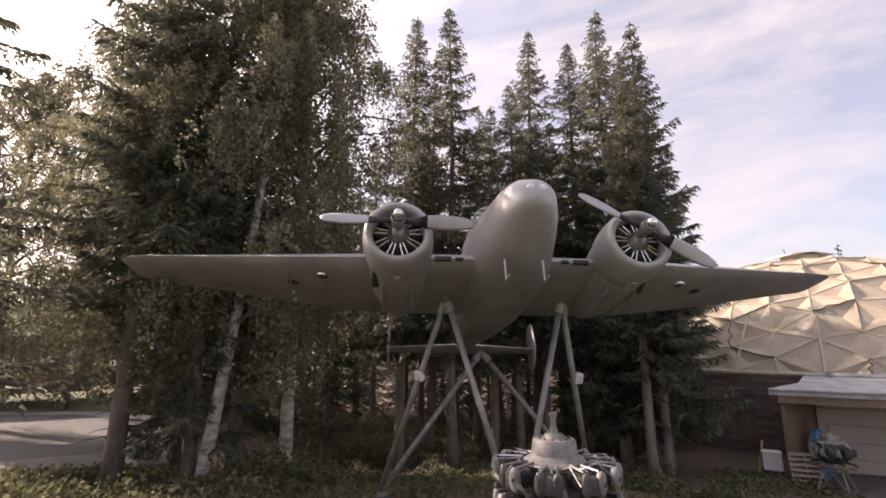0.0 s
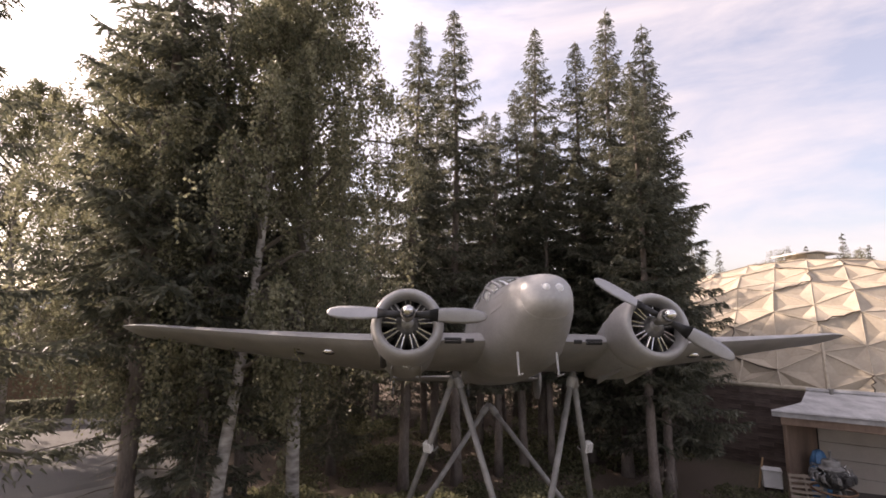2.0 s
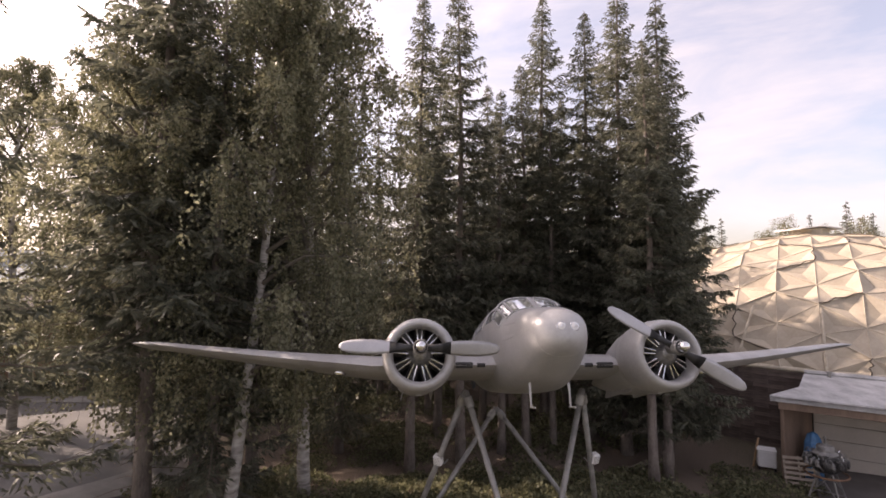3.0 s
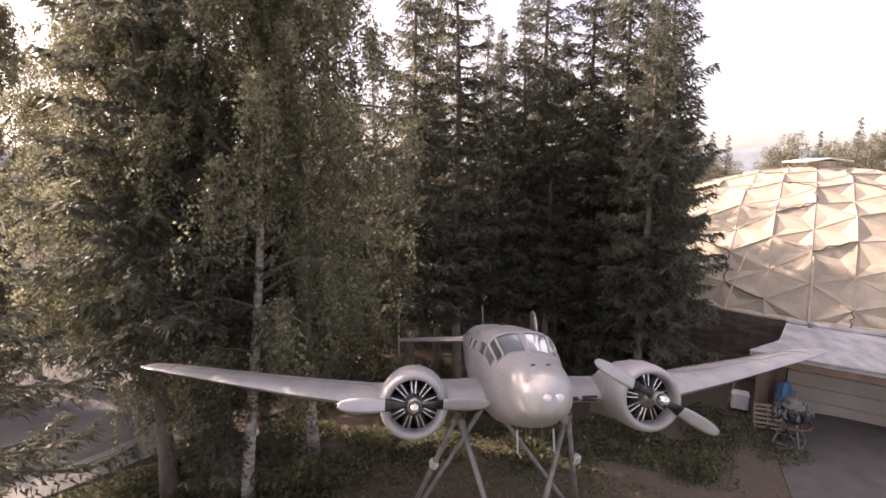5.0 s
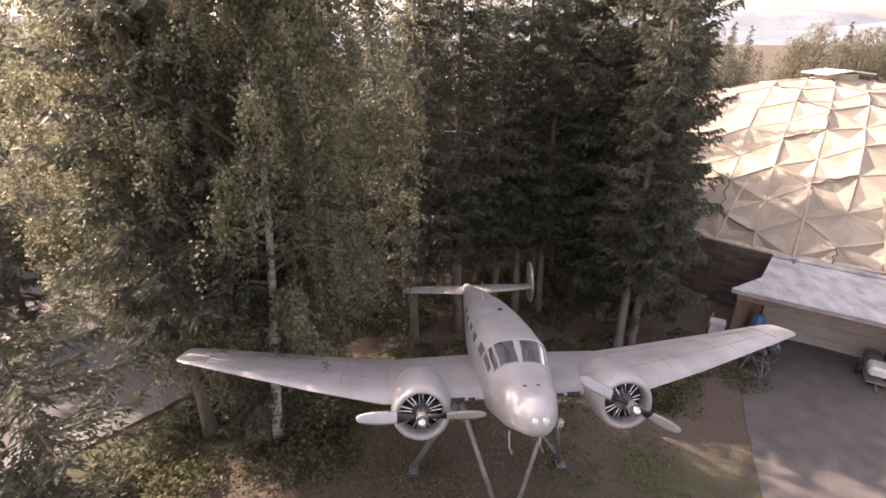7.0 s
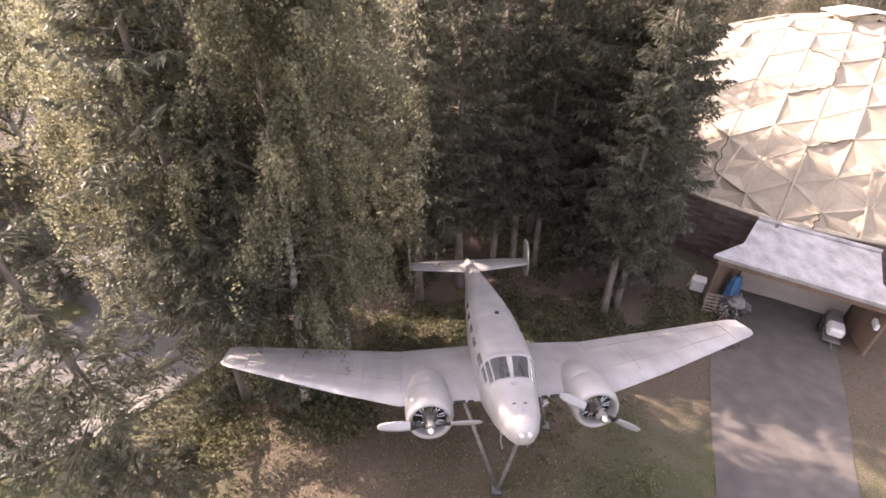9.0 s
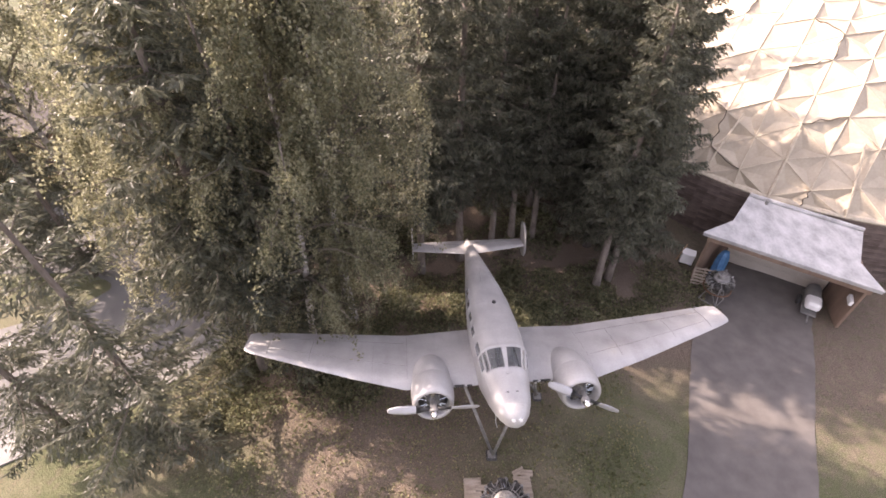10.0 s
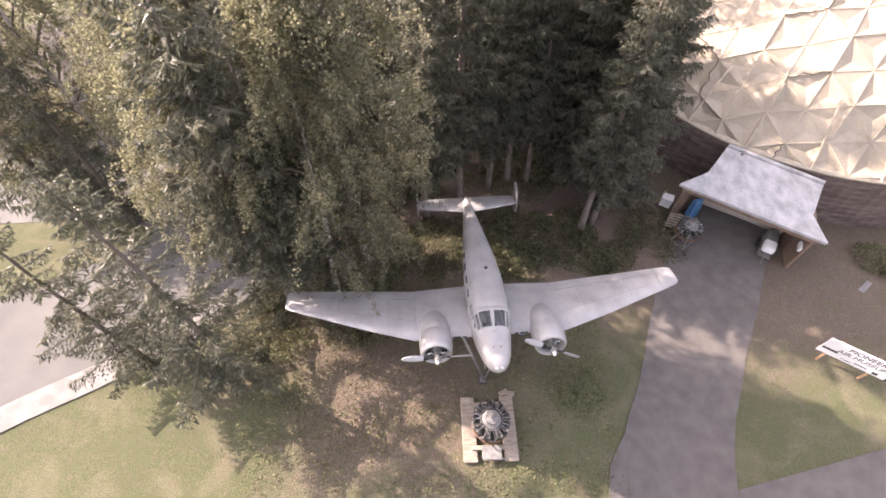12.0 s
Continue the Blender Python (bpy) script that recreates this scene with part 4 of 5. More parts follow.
def build_garage():
    root = empty("garage", pose(0, 0, 0), "garage bay with a white flat roof and stained plywood wing walls", "garage")
    fl, fr = Vector((11.8, 17.9, 0)), Vector((17.65, 14.07, 0))
    il, ir = Vector((13.38, 18.55, 0)), Vector((17.55, 15.6, 0))
    bl, br = Vector((14.95, 20.35, 0)), Vector((18.85, 17.55, 0))
    outline = [fl, fr, ir, br, bl, il]
    hts = [1.22, 1.22, 1.36, 1.5, 1.5, 1.36]
    g = Geo()
    top = [p + Vector((0, 0, h)) for p, h in zip(outline, hts)]
    bot = [p - Vector((0, 0, 0.22)) for p in top]
    g.v = [tuple(p) for p in top + bot]
    g.f = [(0, 1, 2, 5), (5, 2, 3, 4)] + [(0 + 6, 5 + 6, 2 + 6, 1 + 6), (5 + 6, 4 + 6, 3 + 6, 2 + 6)]
    # faces run anticlockwise seen from above
    n = 6
    for i in range(n):
        k = (i + 1) % n
        g.f.append((i, i + n, k + n, k))
    part("roof", g, M_MEMBRANE, root, "white roof membrane with grey weather stains")
    ax = (fr - fl).normalized()
    inw = Vector((-ax.y, ax.x, 0))
    for a, b, h0, h1 in ((fl, fr, 1.22, 1.22),):
        d = (b - a).normalized()
        g = Geo().tube([a + Vector((0, 0, h0 - 0.03)) - inw * 0.03, b + Vector((0, 0, h1 - 0.03)) - inw * 0.03], 0.05, 6)
        part("roof_edge", g, M_MEMBRANE, root, "pale metal drip edge")
    part("roof_kerb", Geo().tube([bl + Vector((0, 0, 1.56)), br + Vector((0, 0, 1.56))], 0.1, 6), M_MEMBRANE, root)
    part("vent_pipe", Geo().turn([(0.07, 0), (0.07, 0.2), (0.1, 0.2), (0.1, 0.25), (0.001, 0.26)], Matrix.Translation(bl + ax * 0.8 - inw * 0.3 + Vector((0, 0, 1.45))), 12), M_STEEL, root)
    # header, wing walls and door
    def wall(name, a, b, z0, z1, thick, mat, label=""):
        d = b - a
        m = Matrix.Translation((a + b) / 2 + Vector((0, 0, (z0 + z1) / 2))) @ Matrix.Rotation(math.atan2(d.y, d.x), 4, 'Z')
        return part(name, Geo().box((d.length, thick, z1 - z0), m, 0.012), mat, root, label)
    a, b = fl + ax * 0.25 + inw * 0.15, fr - ax * 0.25 + inw * 0.15
    wall("header_beam", a, b, 0.72, 1.0, 0.12, M_PLY, "brown fascia beam")
    dl, dr = il + ax * 0.4 + inw * 1.2, il + ax * 5.1 + inw * 1.2
    gl = wall("wing_wall", fl + ax * 0.35 + inw * 0.3, dl, -2.2, 1.0, 0.12, M_PLY, "stained plywood wing wall")
    gr = wall("wing_wall", fr - ax * 0.35 + inw * 0.3, dr, -2.2, 1.0, 0.12, M_PLY, "stained plywood wing wall")
    for k in range(5):
        h = (1.0 + 2.0) / 5
        door = wall("door_panel", dl + ax * 0.1, dr - ax * 0.1, -2.0 + k * h, -2.0 + (k + 1) * h - 0.015, 0.05, M_DOOR, "cream garage door panel")
    wall("back_wall", dl + inw * 0.2, dr + inw * 0.2, -2.2, 1.25, 0.12, M_DARK)
    wall("wall_plate", fr - ax * 0.55 + inw * 0.22, fr - ax * 0.6 + inw * 0.75, -0.25, 0.0, 0.14, M_WHITE, "small white plate on the wing wall")


build_garage()


# ---------- engines on the ground ----------
def radial_engine(name, m, radius, label, stand, rows):
    """A radial engine lying on its back, its shaft pointing up: rows of nine cylinders round a crankcase."""
    root = empty(name, m, label, "engine", "display engines")
    part("crankcase", Geo().turn([(0.001, 0.6), (0.3, 0.6), (0.36, 0.52), (0.38, 0.1), (0.3, 0.0), (0.001, 0.0)], None, 24), M_ENGINE_DARK, root, "dull grey crankcase", True)
    case = smooth_edges(part("gear_case", Geo().turn([(0.36, 0.56), (0.36, 0.62), (0.3, 0.66), (0.265, 0.69), (0.25, 0.83), (0.235, 0.855), (0.11, 0.87), (0.1, 0.91), (0.001, 0.91)], None, 28), M_CASE, root, "pale drum-shaped nose gear case"), 35)
    for k in range(12):
        a = math.pi / 6 * k
        part("case_bolt", Geo().turn([(0.014, 0.0), (0.014, 0.016), (0.001, 0.018)], pose(0.17 * math.cos(a), 0.17 * math.sin(a), 0.858), 6), M_ENGINE_DARK, case)
    part("propeller_shaft", Geo().turn([(0.045, 0.89), (0.045, 0.97), (0.036, 0.975), (0.036, 1.1), (0.05, 1.1), (0.05, 1.14), (0.03, 1.15), (0.001, 1.15)], None, 14), M_ENGINE, root)
    rnd = random.Random(11)
    levels = ((0, 0.5), (1, 0.18)) if rows == 2 else ((0, 0.34),)
    for row, z in levels:
        for k in range(9):
            a = 2 * math.pi * (k + 0.5 * row) / 9
            d = Vector((math.cos(a), math.sin(a), 0))
            side = Vector((-d.y, d.x, 0))
            mm = Matrix.Translation(d * 0.34 + Vector((0, 0, z))) @ d.to_track_quat('Z', 'Y').to_matrix().to_4x4()
            L = radius - 0.36
            prof = [(0.085, 0.0)]
            for q in range(7):
                hq = 0.03 + q * (L - 0.1) / 7
                prof += [(0.085, hq), (0.118, hq + 0.005), (0.118, hq + 0.016), (0.085, hq + 0.02)]
            prof += [(0.105, L - 0.06), (0.085, L - 0.01), (0.001, L)]
            cyl = part("cylinder", Geo().turn(prof, mm, 14), M_ENGINE_DARK, root, "black finned cylinder")
            # oval covers that hang on the cylinder head, one on each valve
            for s in (-1, 1):
                p = d * (radius - 0.045) + side * 0.095 * s + Vector((0, 0, z + 0.02))
                m2 = Matrix.Translation(p) @ (d + side * 0.35 * s).to_track_quat('Z', 'Y').to_matrix().to_4x4() @ Matrix.Diagonal((0.72, 1.5, 1.0, 1.0))
                cover = part("rocker_cover", Geo().turn([(0.078, -0.04), (0.084, 0.0), (0.078, 0.018), (0.06, 0.026), (0.03, 0.03), (0.001, 0.03)], m2, 14), M_ENGINE_DARK if rnd.random() < 0.45 else M_CASE, cyl, "oval grey rocker cover", True)
                part("cover_nut", Geo().turn([(0.018, 0.028), (0.018, 0.042), (0.001, 0.044)], m2, 6), M_ENGINE_DARK, cover)
                part("pushrod", Geo().tube([d * 0.37 + side * 0.05 * s + Vector((0, 0, z + 0.14)), d * (radius - 0.09) + side * 0.09 * s + Vector((0, 0, z + 0.13))], 0.014, 6), M_ENGINE if rnd.random() < 0.85 else M_CHROME, cyl)
            if row == 0:
                part("intake_pipe", Geo().tube([d * 0.36 + side * 0.14 + Vector((0, 0, z - 0.22)), d * (radius - 0.16) + side * 0.16 + Vector((0, 0, z - 0.14)), d * (radius - 0.05) + side * 0.13 + Vector((0, 0, z - 0.02))], 0.03, 8), M_ENGINE, root, smooth=True)
    part("ignition_ring", Geo().tube([(0.42 * math.cos(q * math.pi / 12), 0.42 * math.sin(q * math.pi / 12), 0.61) for q in range(25)], 0.018, 6), M_ENGINE, root, smooth=True)
    for k in range(18):
        a = 2 * math.pi * k / 18 + rnd.uniform(-0.08, 0.08)
        r1 = radius * rnd.uniform(0.8, 1.0)
        pts = [(0.42 * math.cos(a), 0.42 * math.sin(a), 0.61), (0.52 * math.cos(a + 0.08), 0.52 * math.sin(a + 0.08), 0.63 + 0.05 * rnd.random()), (r1 * math.cos(a + 0.15), r1 * math.sin(a + 0.15), 0.5 + 0.04 * rnd.random())]
        part("ignition_lead", Geo().tube(pts, 0.011, 5), M_ENGINE if k % 4 else M_CHROME, root)
    part("collector_ring", Geo().tube([(radius * 0.94 * math.cos(q * math.pi / 14), radius * 0.94 * math.sin(q * math.pi / 14), -0.06) for q in range(29)], 0.035, 8), M_RUST, root, "rusty exhaust collector ring", True)
    if stand == "tubes":
        for k in range(4):
            a = math.pi / 4 + k * math.pi / 2
            c, s = math.cos(a), math.sin(a)
            c2, s2 = math.cos(a + math.pi / 2), math.sin(a + math.pi / 2)
            part("stand_leg", Geo().tube([(0.28 * c, 0.28 * s, 0.0), (0.6 * c, 0.6 * s, -0.9)], 0.028, 8), M_STEEL, root)
            part("stand_rail", Geo().tube([(0.6 * c, 0.6 * s, -0.84), (0.6 * c2, 0.6 * s2, -0.84)], 0.024, 6), M_STEEL, root)
            part("stand_brace", Geo().tube([(0.28 * c, 0.28 * s, -0.03), (0.6 * c2, 0.6 * s2, -0.84)], 0.018, 6), M_STEEL, root)
    else:
        for k in range(6):
            a = math.pi / 3 * k
            part("stand_leg", Geo().tube([(0.3 * math.cos(a), 0.3 * math.sin(a), 0.05), (0.48 * math.cos(a), 0.48 * math.sin(a), -0.66)], 0.035, 8), M_ENGINE_DARK, root)
        part("stand_ring", Geo().tube([(0.5 * math.cos(q * math.pi / 10), 0.5 * math.sin(q * math.pi / 10), -0.64) for q in range(21)], 0.035, 6), M_ENGINE_DARK, root)
    return root


radial_engine("radial_engine", pose(1.3, 5.9, 0.86, 0, 0, 12), 0.74, "large two-row radial engine lying face up on a skid", "ring", 2)
radial_engine("radial_engine", pose(12.6, 16.4, -0.95, 0, 0, 40), 0.64, "single-row radial engine on a tubular steel stand by the garage", "tubes", 1)


def build_skid():
    root = empty("engine_skid", pose(1.3, 5.9, 0.02, 0, 0, 2), "grey weathered plank skid under the display engine", "skid")
    for x in (-0.82, 0.76):
        part("plank", Geo().box((0.55, 2.5, 0.14), pose(x, 0, 0.1), 0.015), M_WOOD, root)
    for y in (-0.75, 0.1, 0.9):
        part("cross_beam", Geo().box((1.5, 0.16, 0.12), pose(0, y, 0.23), 0.015), M_WOOD, root)
    part("step_plate", Geo().box((0.75, 0.5, 0.05), pose(0.0, -0.95, 0.32), 0.01), M_STEEL, root)
    part("step_rail", Geo().tube([(-0.35, -1.2, 0.3), (0.38, -1.2, 0.3), (0.6, -1.15, 0.2)], 0.025, 6), M_STEEL, root)
    for i, (x, y, rz) in enumerate(((1.95, 7.35, 25), (2.2, 7.3, -5))):
        ob = part("wood_offcut", Geo().box((0.4, 0.2, 0.05), pose(0, 0, 0.025), 0.008), M_WOOD, None, m=pose(x, y, gz(x, y) + 0.01 + 0.03 * i, 0, 0, rz))
        tagged(ob, "pale offcut board lying on the grass", "board", "offcut boards by the engine")


build_skid()


# ---------- things by the garage and on the lawn ----------
def build_clutter():
    box = empty("white_cooler", pose(12.36, 19.05, gz(12.36, 19.05), 0, 0, -28), "white box on a low stand beside the board wall", "box")
    part("body", Geo().box((0.62, 0.5, 0.6), pose(0, 0, 0.42), 0.03), M_WHITE, box)
    part("lid", Geo().box((0.66, 0.54, 0.06), pose(0, 0, 0.75), 0.02), M_WHITE, box)
    for x in (-0.26, 0.26):
        for y in (-0.2, 0.2):
            part("foot", Geo().box((0.06, 0.06, 0.14), pose(x, y, 0.07), 0.008), M_BLACK, box)
    rod = part("plank_post", Geo().box((0.09, 0.03, 1.15), pose(0, 0, 0.57), 0.006), M_TIMBER, None, m=pose(12.0, 19.3, gz(12, 19.3), 6, 8, 20))
    tagged(rod, "thin wooden stake leaning by the board wall", "stake")
    pal = empty("pallet", pose(12.45, 17.35, gz(12.45, 17.35) + 0.03, 74, 0, -20), "weathered wooden pallet leaning on the engine stand", "pallet")
    for k in range(6):
        part("slat", Geo().box((1.0, 0.1, 0.02), pose(0, 0.08 + k * 0.17, 0.05), 0.004), M_WOOD, pal)
    for x in (-0.45, 0, 0.45):
        part("runner", Geo().box((0.05, 1.0, 0.09), pose(x, 0.5, -0.005), 0.006), M_WOOD, pal)
    # tarpaulin thrown over something tall
    g = Geo()
    rnd = random.Random(3)
    rings = []
    for i, (r, h) in enumerate(((0.32, 0.0), (0.33, 0.45), (0.32, 0.95), (0.28, 1.35), (0.2, 1.62), (0.05, 1.7))):
        rings.append([(r * (1 + 0.22 * math.sin(5 * a + i * 0.6) * (0.9 if r > 0.2 else 0.2)) * math.cos(a), r * (1 + 0.2 * math.sin(7 * a + i)) * math.sin(a) * 0.75, h + rnd.uniform(-0.02, 0.02)) for a in (2 * math.pi * k / 28 for k in range(28))])
    g.rings(rings, True, True)
    tarp = part("blue_tarpaulin", g, M_TARP, None, smooth=True, m=pose(13.5, 18.1, gz(13.5, 18.1), 0, 0, 20))
    tagged(tarp, "creased blue tarpaulin draped over stored gear", "tarpaulin")
    # small compressor trailer
    m = pose(16.9, 15.8, gz(16.9, 15.8) + 0.02, 0, 0, -33)
    tr = empty("compressor_trailer", m, "small white and grey compressor on a wheeled trailer", "trailer")
    part("tank", Geo().turn([(0.001, -0.62), (0.2, -0.6), (0.29, -0.5), (0.31, -0.4), (0.31, 0.4), (0.29, 0.5), (0.2, 0.6), (0.001, 0.62)], pose(0, 0.3, 0.62, 90), 20), M_CONCRETE, tr, smooth=True)
    part("hood", Geo().box((0.6, 0.72, 0.42), pose(0, -0.42, 0.72), 0.09), M_WHITE, tr)
    part("frame", Geo().box((0.62, 1.7, 0.08), pose(0, 0, 0.3), 0.01), M_STEEL, tr)
    part("drawbar", Geo().tube([(0, -0.8, 0.3), (0, -1.35, 0.22)], 0.035, 8), M_STEEL, tr)
    for x in (-0.42, 0.42):
        part("wheel", Geo().turn([(0.08, -0.06), (0.2, -0.07), (0.25, -0.04), (0.25, 0.04), (0.2, 0.07), (0.08, 0.06), (0.08, -0.06)], pose(x, 0.1, 0.25, 0, 90), 18), M_BLACK, tr, smooth=True)
    slab = part("lawn_slab", Geo().box((0.95, 0.28, 0.06), pose(0, 0, 0.03), 0.02), M_CONCRETE, None, m=pose(21.0, 13.3, gz(21, 13.3), 0, 0, 38))
    tagged(slab, "pale broken slab lying in the grass", "slab")


build_clutter()


def text_part(body, size, m, parent, name="lettering"):
    cu = bpy.data.curves.new(name, 'FONT')
    cu.body, cu.size, cu.extrude = body, size, 0.003
    cu.align_x, cu.align_y = 'CENTER', 'CENTER'
    tmp = new(name, cu)
    me = bpy.data.meshes.new_from_object(tmp.evaluated_get(bpy.context.evaluated_depsgraph_get()))
    bpy.data.objects.remove(tmp)
    me.materials.clear()
    me.materials.append(M_INK)
    ob = new(name, me)
    ob.parent = parent
    ob.matrix_basis = m
    return ob


def build_sign():
    z = gz(17.3, 8.9)
    a = -33
    root = empty("signboard", pose(17.35, 8.85, z, 0, 0, a), "white roadside signboard with black lettering on timber posts", "sign")
    board = part("board", Geo().box((3.0, 0.05, 1.15), pose(0.2, 0, 1.35), 0.008), M_SIGN, root)
    for x in (-0.85, 0.85):
        part("post", Geo().box((0.09, 0.09, 1.9), pose(x, 0.072, 0.92), 0.008), M_TIMBER, root)
        part("stay", Geo().tube([(x, 0.12, 1.3), (x, 0.85, 0.0)], 0.03, 6), M_TIMBER, root)
    text_part("PIONEER", 0.36, pose(0.25, -0.03, 1.68, 90), root)
    text_part("AIR MUSEUM", 0.34, pose(0.25, -0.03, 1.34, 90), root)
    for x, w, h, zz in ((-0.95, 0.6, 0.13, 0.95), (0.35, 0.5, 0.05, 0.78), (0.95, 0.22, 0.16, 0.72), (1.45, 0.2, 0.2, 0.65), (-0.2, 0.4, 0.04, 0.7)):
        part("printed_bar", Geo().box((w, 0.006, h), pose(x, -0.029, zz + 0.22), 0.001), M_INK, root)


build_sign()


# ---------- trees ----------
def blades(p, d, length, width, droop, rng):
    """Diamond blades from p along d."""
    n = len(p)
    d = d / np.maximum(1e-6, np.linalg.norm(d, axis=1, keepdims=True))
    r = rng.normal(size=(n, 3))
    side = np.cross(d, r)
    side /= np.maximum(1e-6, np.linalg.norm(side, axis=1, keepdims=True))
    L, W = length[:, None], width[:, None]
    tip = p + d * L
    tip[:, 2] -= droop * length
    mid = p + d * L * 0.5
    mid[:, 2] -= droop * length * 0.3
    return np.stack([p, mid + side * W * 0.5, tip, mid - side * W * 0.5], axis=1)


def needles(p, d, length, width, rng):
    """Tapering sprays, one triangle each, from p along d."""
    d = d / np.maximum(1e-6, np.linalg.norm(d, axis=1, keepdims=True))
    side = np.cross(d, rng.normal(size=d.shape))
    side /= np.maximum(1e-6, np.linalg.norm(side, axis=1, keepdims=True))
    w = side * (width * 0.5)[:, None]
    return np.stack([p + w, p + d * length[:, None], p - w], axis=1)


def spruce(name, height, z_low, reach, seed, dense=1.0, label="tall dark green spruce with drooping boughs", bare=0.0, fine=1.0, power=0.95, gaps=0.13):
    rng = np.random.default_rng(seed)
    root = empty(name, Matrix(), label, "tree", "spruces of the wood")
    lean = rng.normal(size=2) * 0.01

    def axis(z):
        return np.array([lean[0] * z + 0.05 * math.sin(z * 0.5 + seed), lean[1] * z + 0.05 * math.cos(z * 0.4 + seed), z])
    r0 = 0.009 * height + 0.03
    zs = np.linspace(-0.15, height, 16)
    g = Geo()
    g.tube([axis(z) for z in zs], [r0 * (1.25 if z < 0.1 else 1.0) * max(0.02, (1 - max(z, 0) / height)) ** 0.8 + 0.006 for z in zs], 10)
    part("trunk", g, M_BARK, root, "rough grey brown trunk", True)
    out = []
    limbs = Geo()
    z = z_low
    crown = height - z_low
    while z < height - 0.1:
        u = (z - z_low) / crown
        L0 = reach * (1 - u) ** power * (0.6 + 0.4 * min(1.0, u * 5)) + 0.06
        L0 *= rng.uniform(0.78, 1.12)
        nb = max(3, int(round((4.2 + 2.6 * (1 - u)) * dense)))
        a0 = rng.random() * 6.28
        for k in range(nb):
            if rng.random() < gaps:
                continue
            az = a0 + 6.28 * k / nb + rng.normal() * 0.25
            L = L0 * rng.uniform(0.55, 1.15)
            zz = z + rng.uniform(-0.16, 0.16)
            up = 0.5 * u - 0.3 * (1 - u) + rng.normal() * 0.07
            sag = 0.34 * (1 - u) + 0.05
            n = max(5, int(L / (0.085 / fine)))
            s = np.linspace(0.1 if u > 0.5 else 0.2, 1.0, n)
            base = axis(min(zz, height - 0.03))
            dirh = np.array([math.cos(az), math.sin(az), 0.0])
            pts = base + np.outer(s * L, dirh)
            pts[:, 2] += up * s * L - sag * L * (s - s ** 2.6)
            if L > 0.9 and u < 0.8:
                limbs.tube([base, pts[n // 2], pts[-1]], [0.01 + 0.008 * L, 0.007 + 0.003 * L, 0.004], 4, False)
            perp = np.array([-dirh[1], dirh[0], 0.0])
            tw = np.minimum(0.8, (0.16 + 0.3 * L) * (1.02 - 0.8 * s) * (0.5 + 0.5 * np.minimum(1, s * 2.5)) + 0.07)
            small = min(1.0, 0.35 + L * 0.55)
            for sg in (-1, 1):
                tl = tw * rng.uniform(0.6, 1.2, n)
                d = dirh * 0.7 + perp * sg + np.array([0, 0, -0.3]) + rng.normal(size=(n, 3)) * 0.22
                d /= np.linalg.norm(d, axis=1, keepdims=True)
                for f, swing in ((0.05, 0.15), (0.32, 0.6), (0.6, -0.5), (0.85, 0.2)):
                    q = pts + d * (tl * f)[:, None]
                    q[:, 2] -= 0.3 * tl * f * f
                    d2 = d + perp * sg * swing * 0.5 + dirh * swing + np.array([0, 0, -0.18 - 0.3 * f]) + rng.normal(size=(n, 3)) * 0.3
                    ln = (0.13 + 0.1 * rng.random(n)) * small
                    out.append(needles(q, d2, ln * 1.1, 0.062 * small + 0.022 * rng.random(n), rng))
            d = np.tile(dirh, (n, 1)) + rng.normal(size=(n, 3)) * 0.35
            out.append(needles(pts, d, np.full(n, 0.18) * small, np.full(n, 0.06) * small, rng))
        z += rng.uniform(0.24, 0.42) * (1.0 if u < 0.75 else 0.62)
    p = np.array([axis(height - 0.5 * q) for q in rng.random(24)])
    d = rng.normal(size=(24, 3)) * 0.5 + np.array([0, 0, 0.9])
    out.append(needles(p, d, np.full(24, 0.14), np.full(24, 0.03), rng))
    tagged(part("branchwork", limbs, M_TWIG, root), kind="stuff")
    # dead bare snags on the lower trunk
    if bare:
        sn = Geo()
        for k in range(34):
            zz = rng.uniform(0.8, z_low + 1.5)
            az = rng.random() * 6.28
            b = axis(zz)
            L = rng.uniform(0.4, 1.5)
            e = b + np.array([math.cos(az) * L, math.sin(az) * L, -0.2 * L])
            sn.tube([b, (b + e) / 2 + np.array([0, 0, 0.04]), e], [0.016, 0.01, 0.004], 4, False)
        tagged(part("deadwood", sn, M_TWIG, root, "bare grey dead branches"), kind="stuff")
    tagged(quads("crown", np.concatenate(out), M_NEEDLE, root), kind="stuff")
    return root


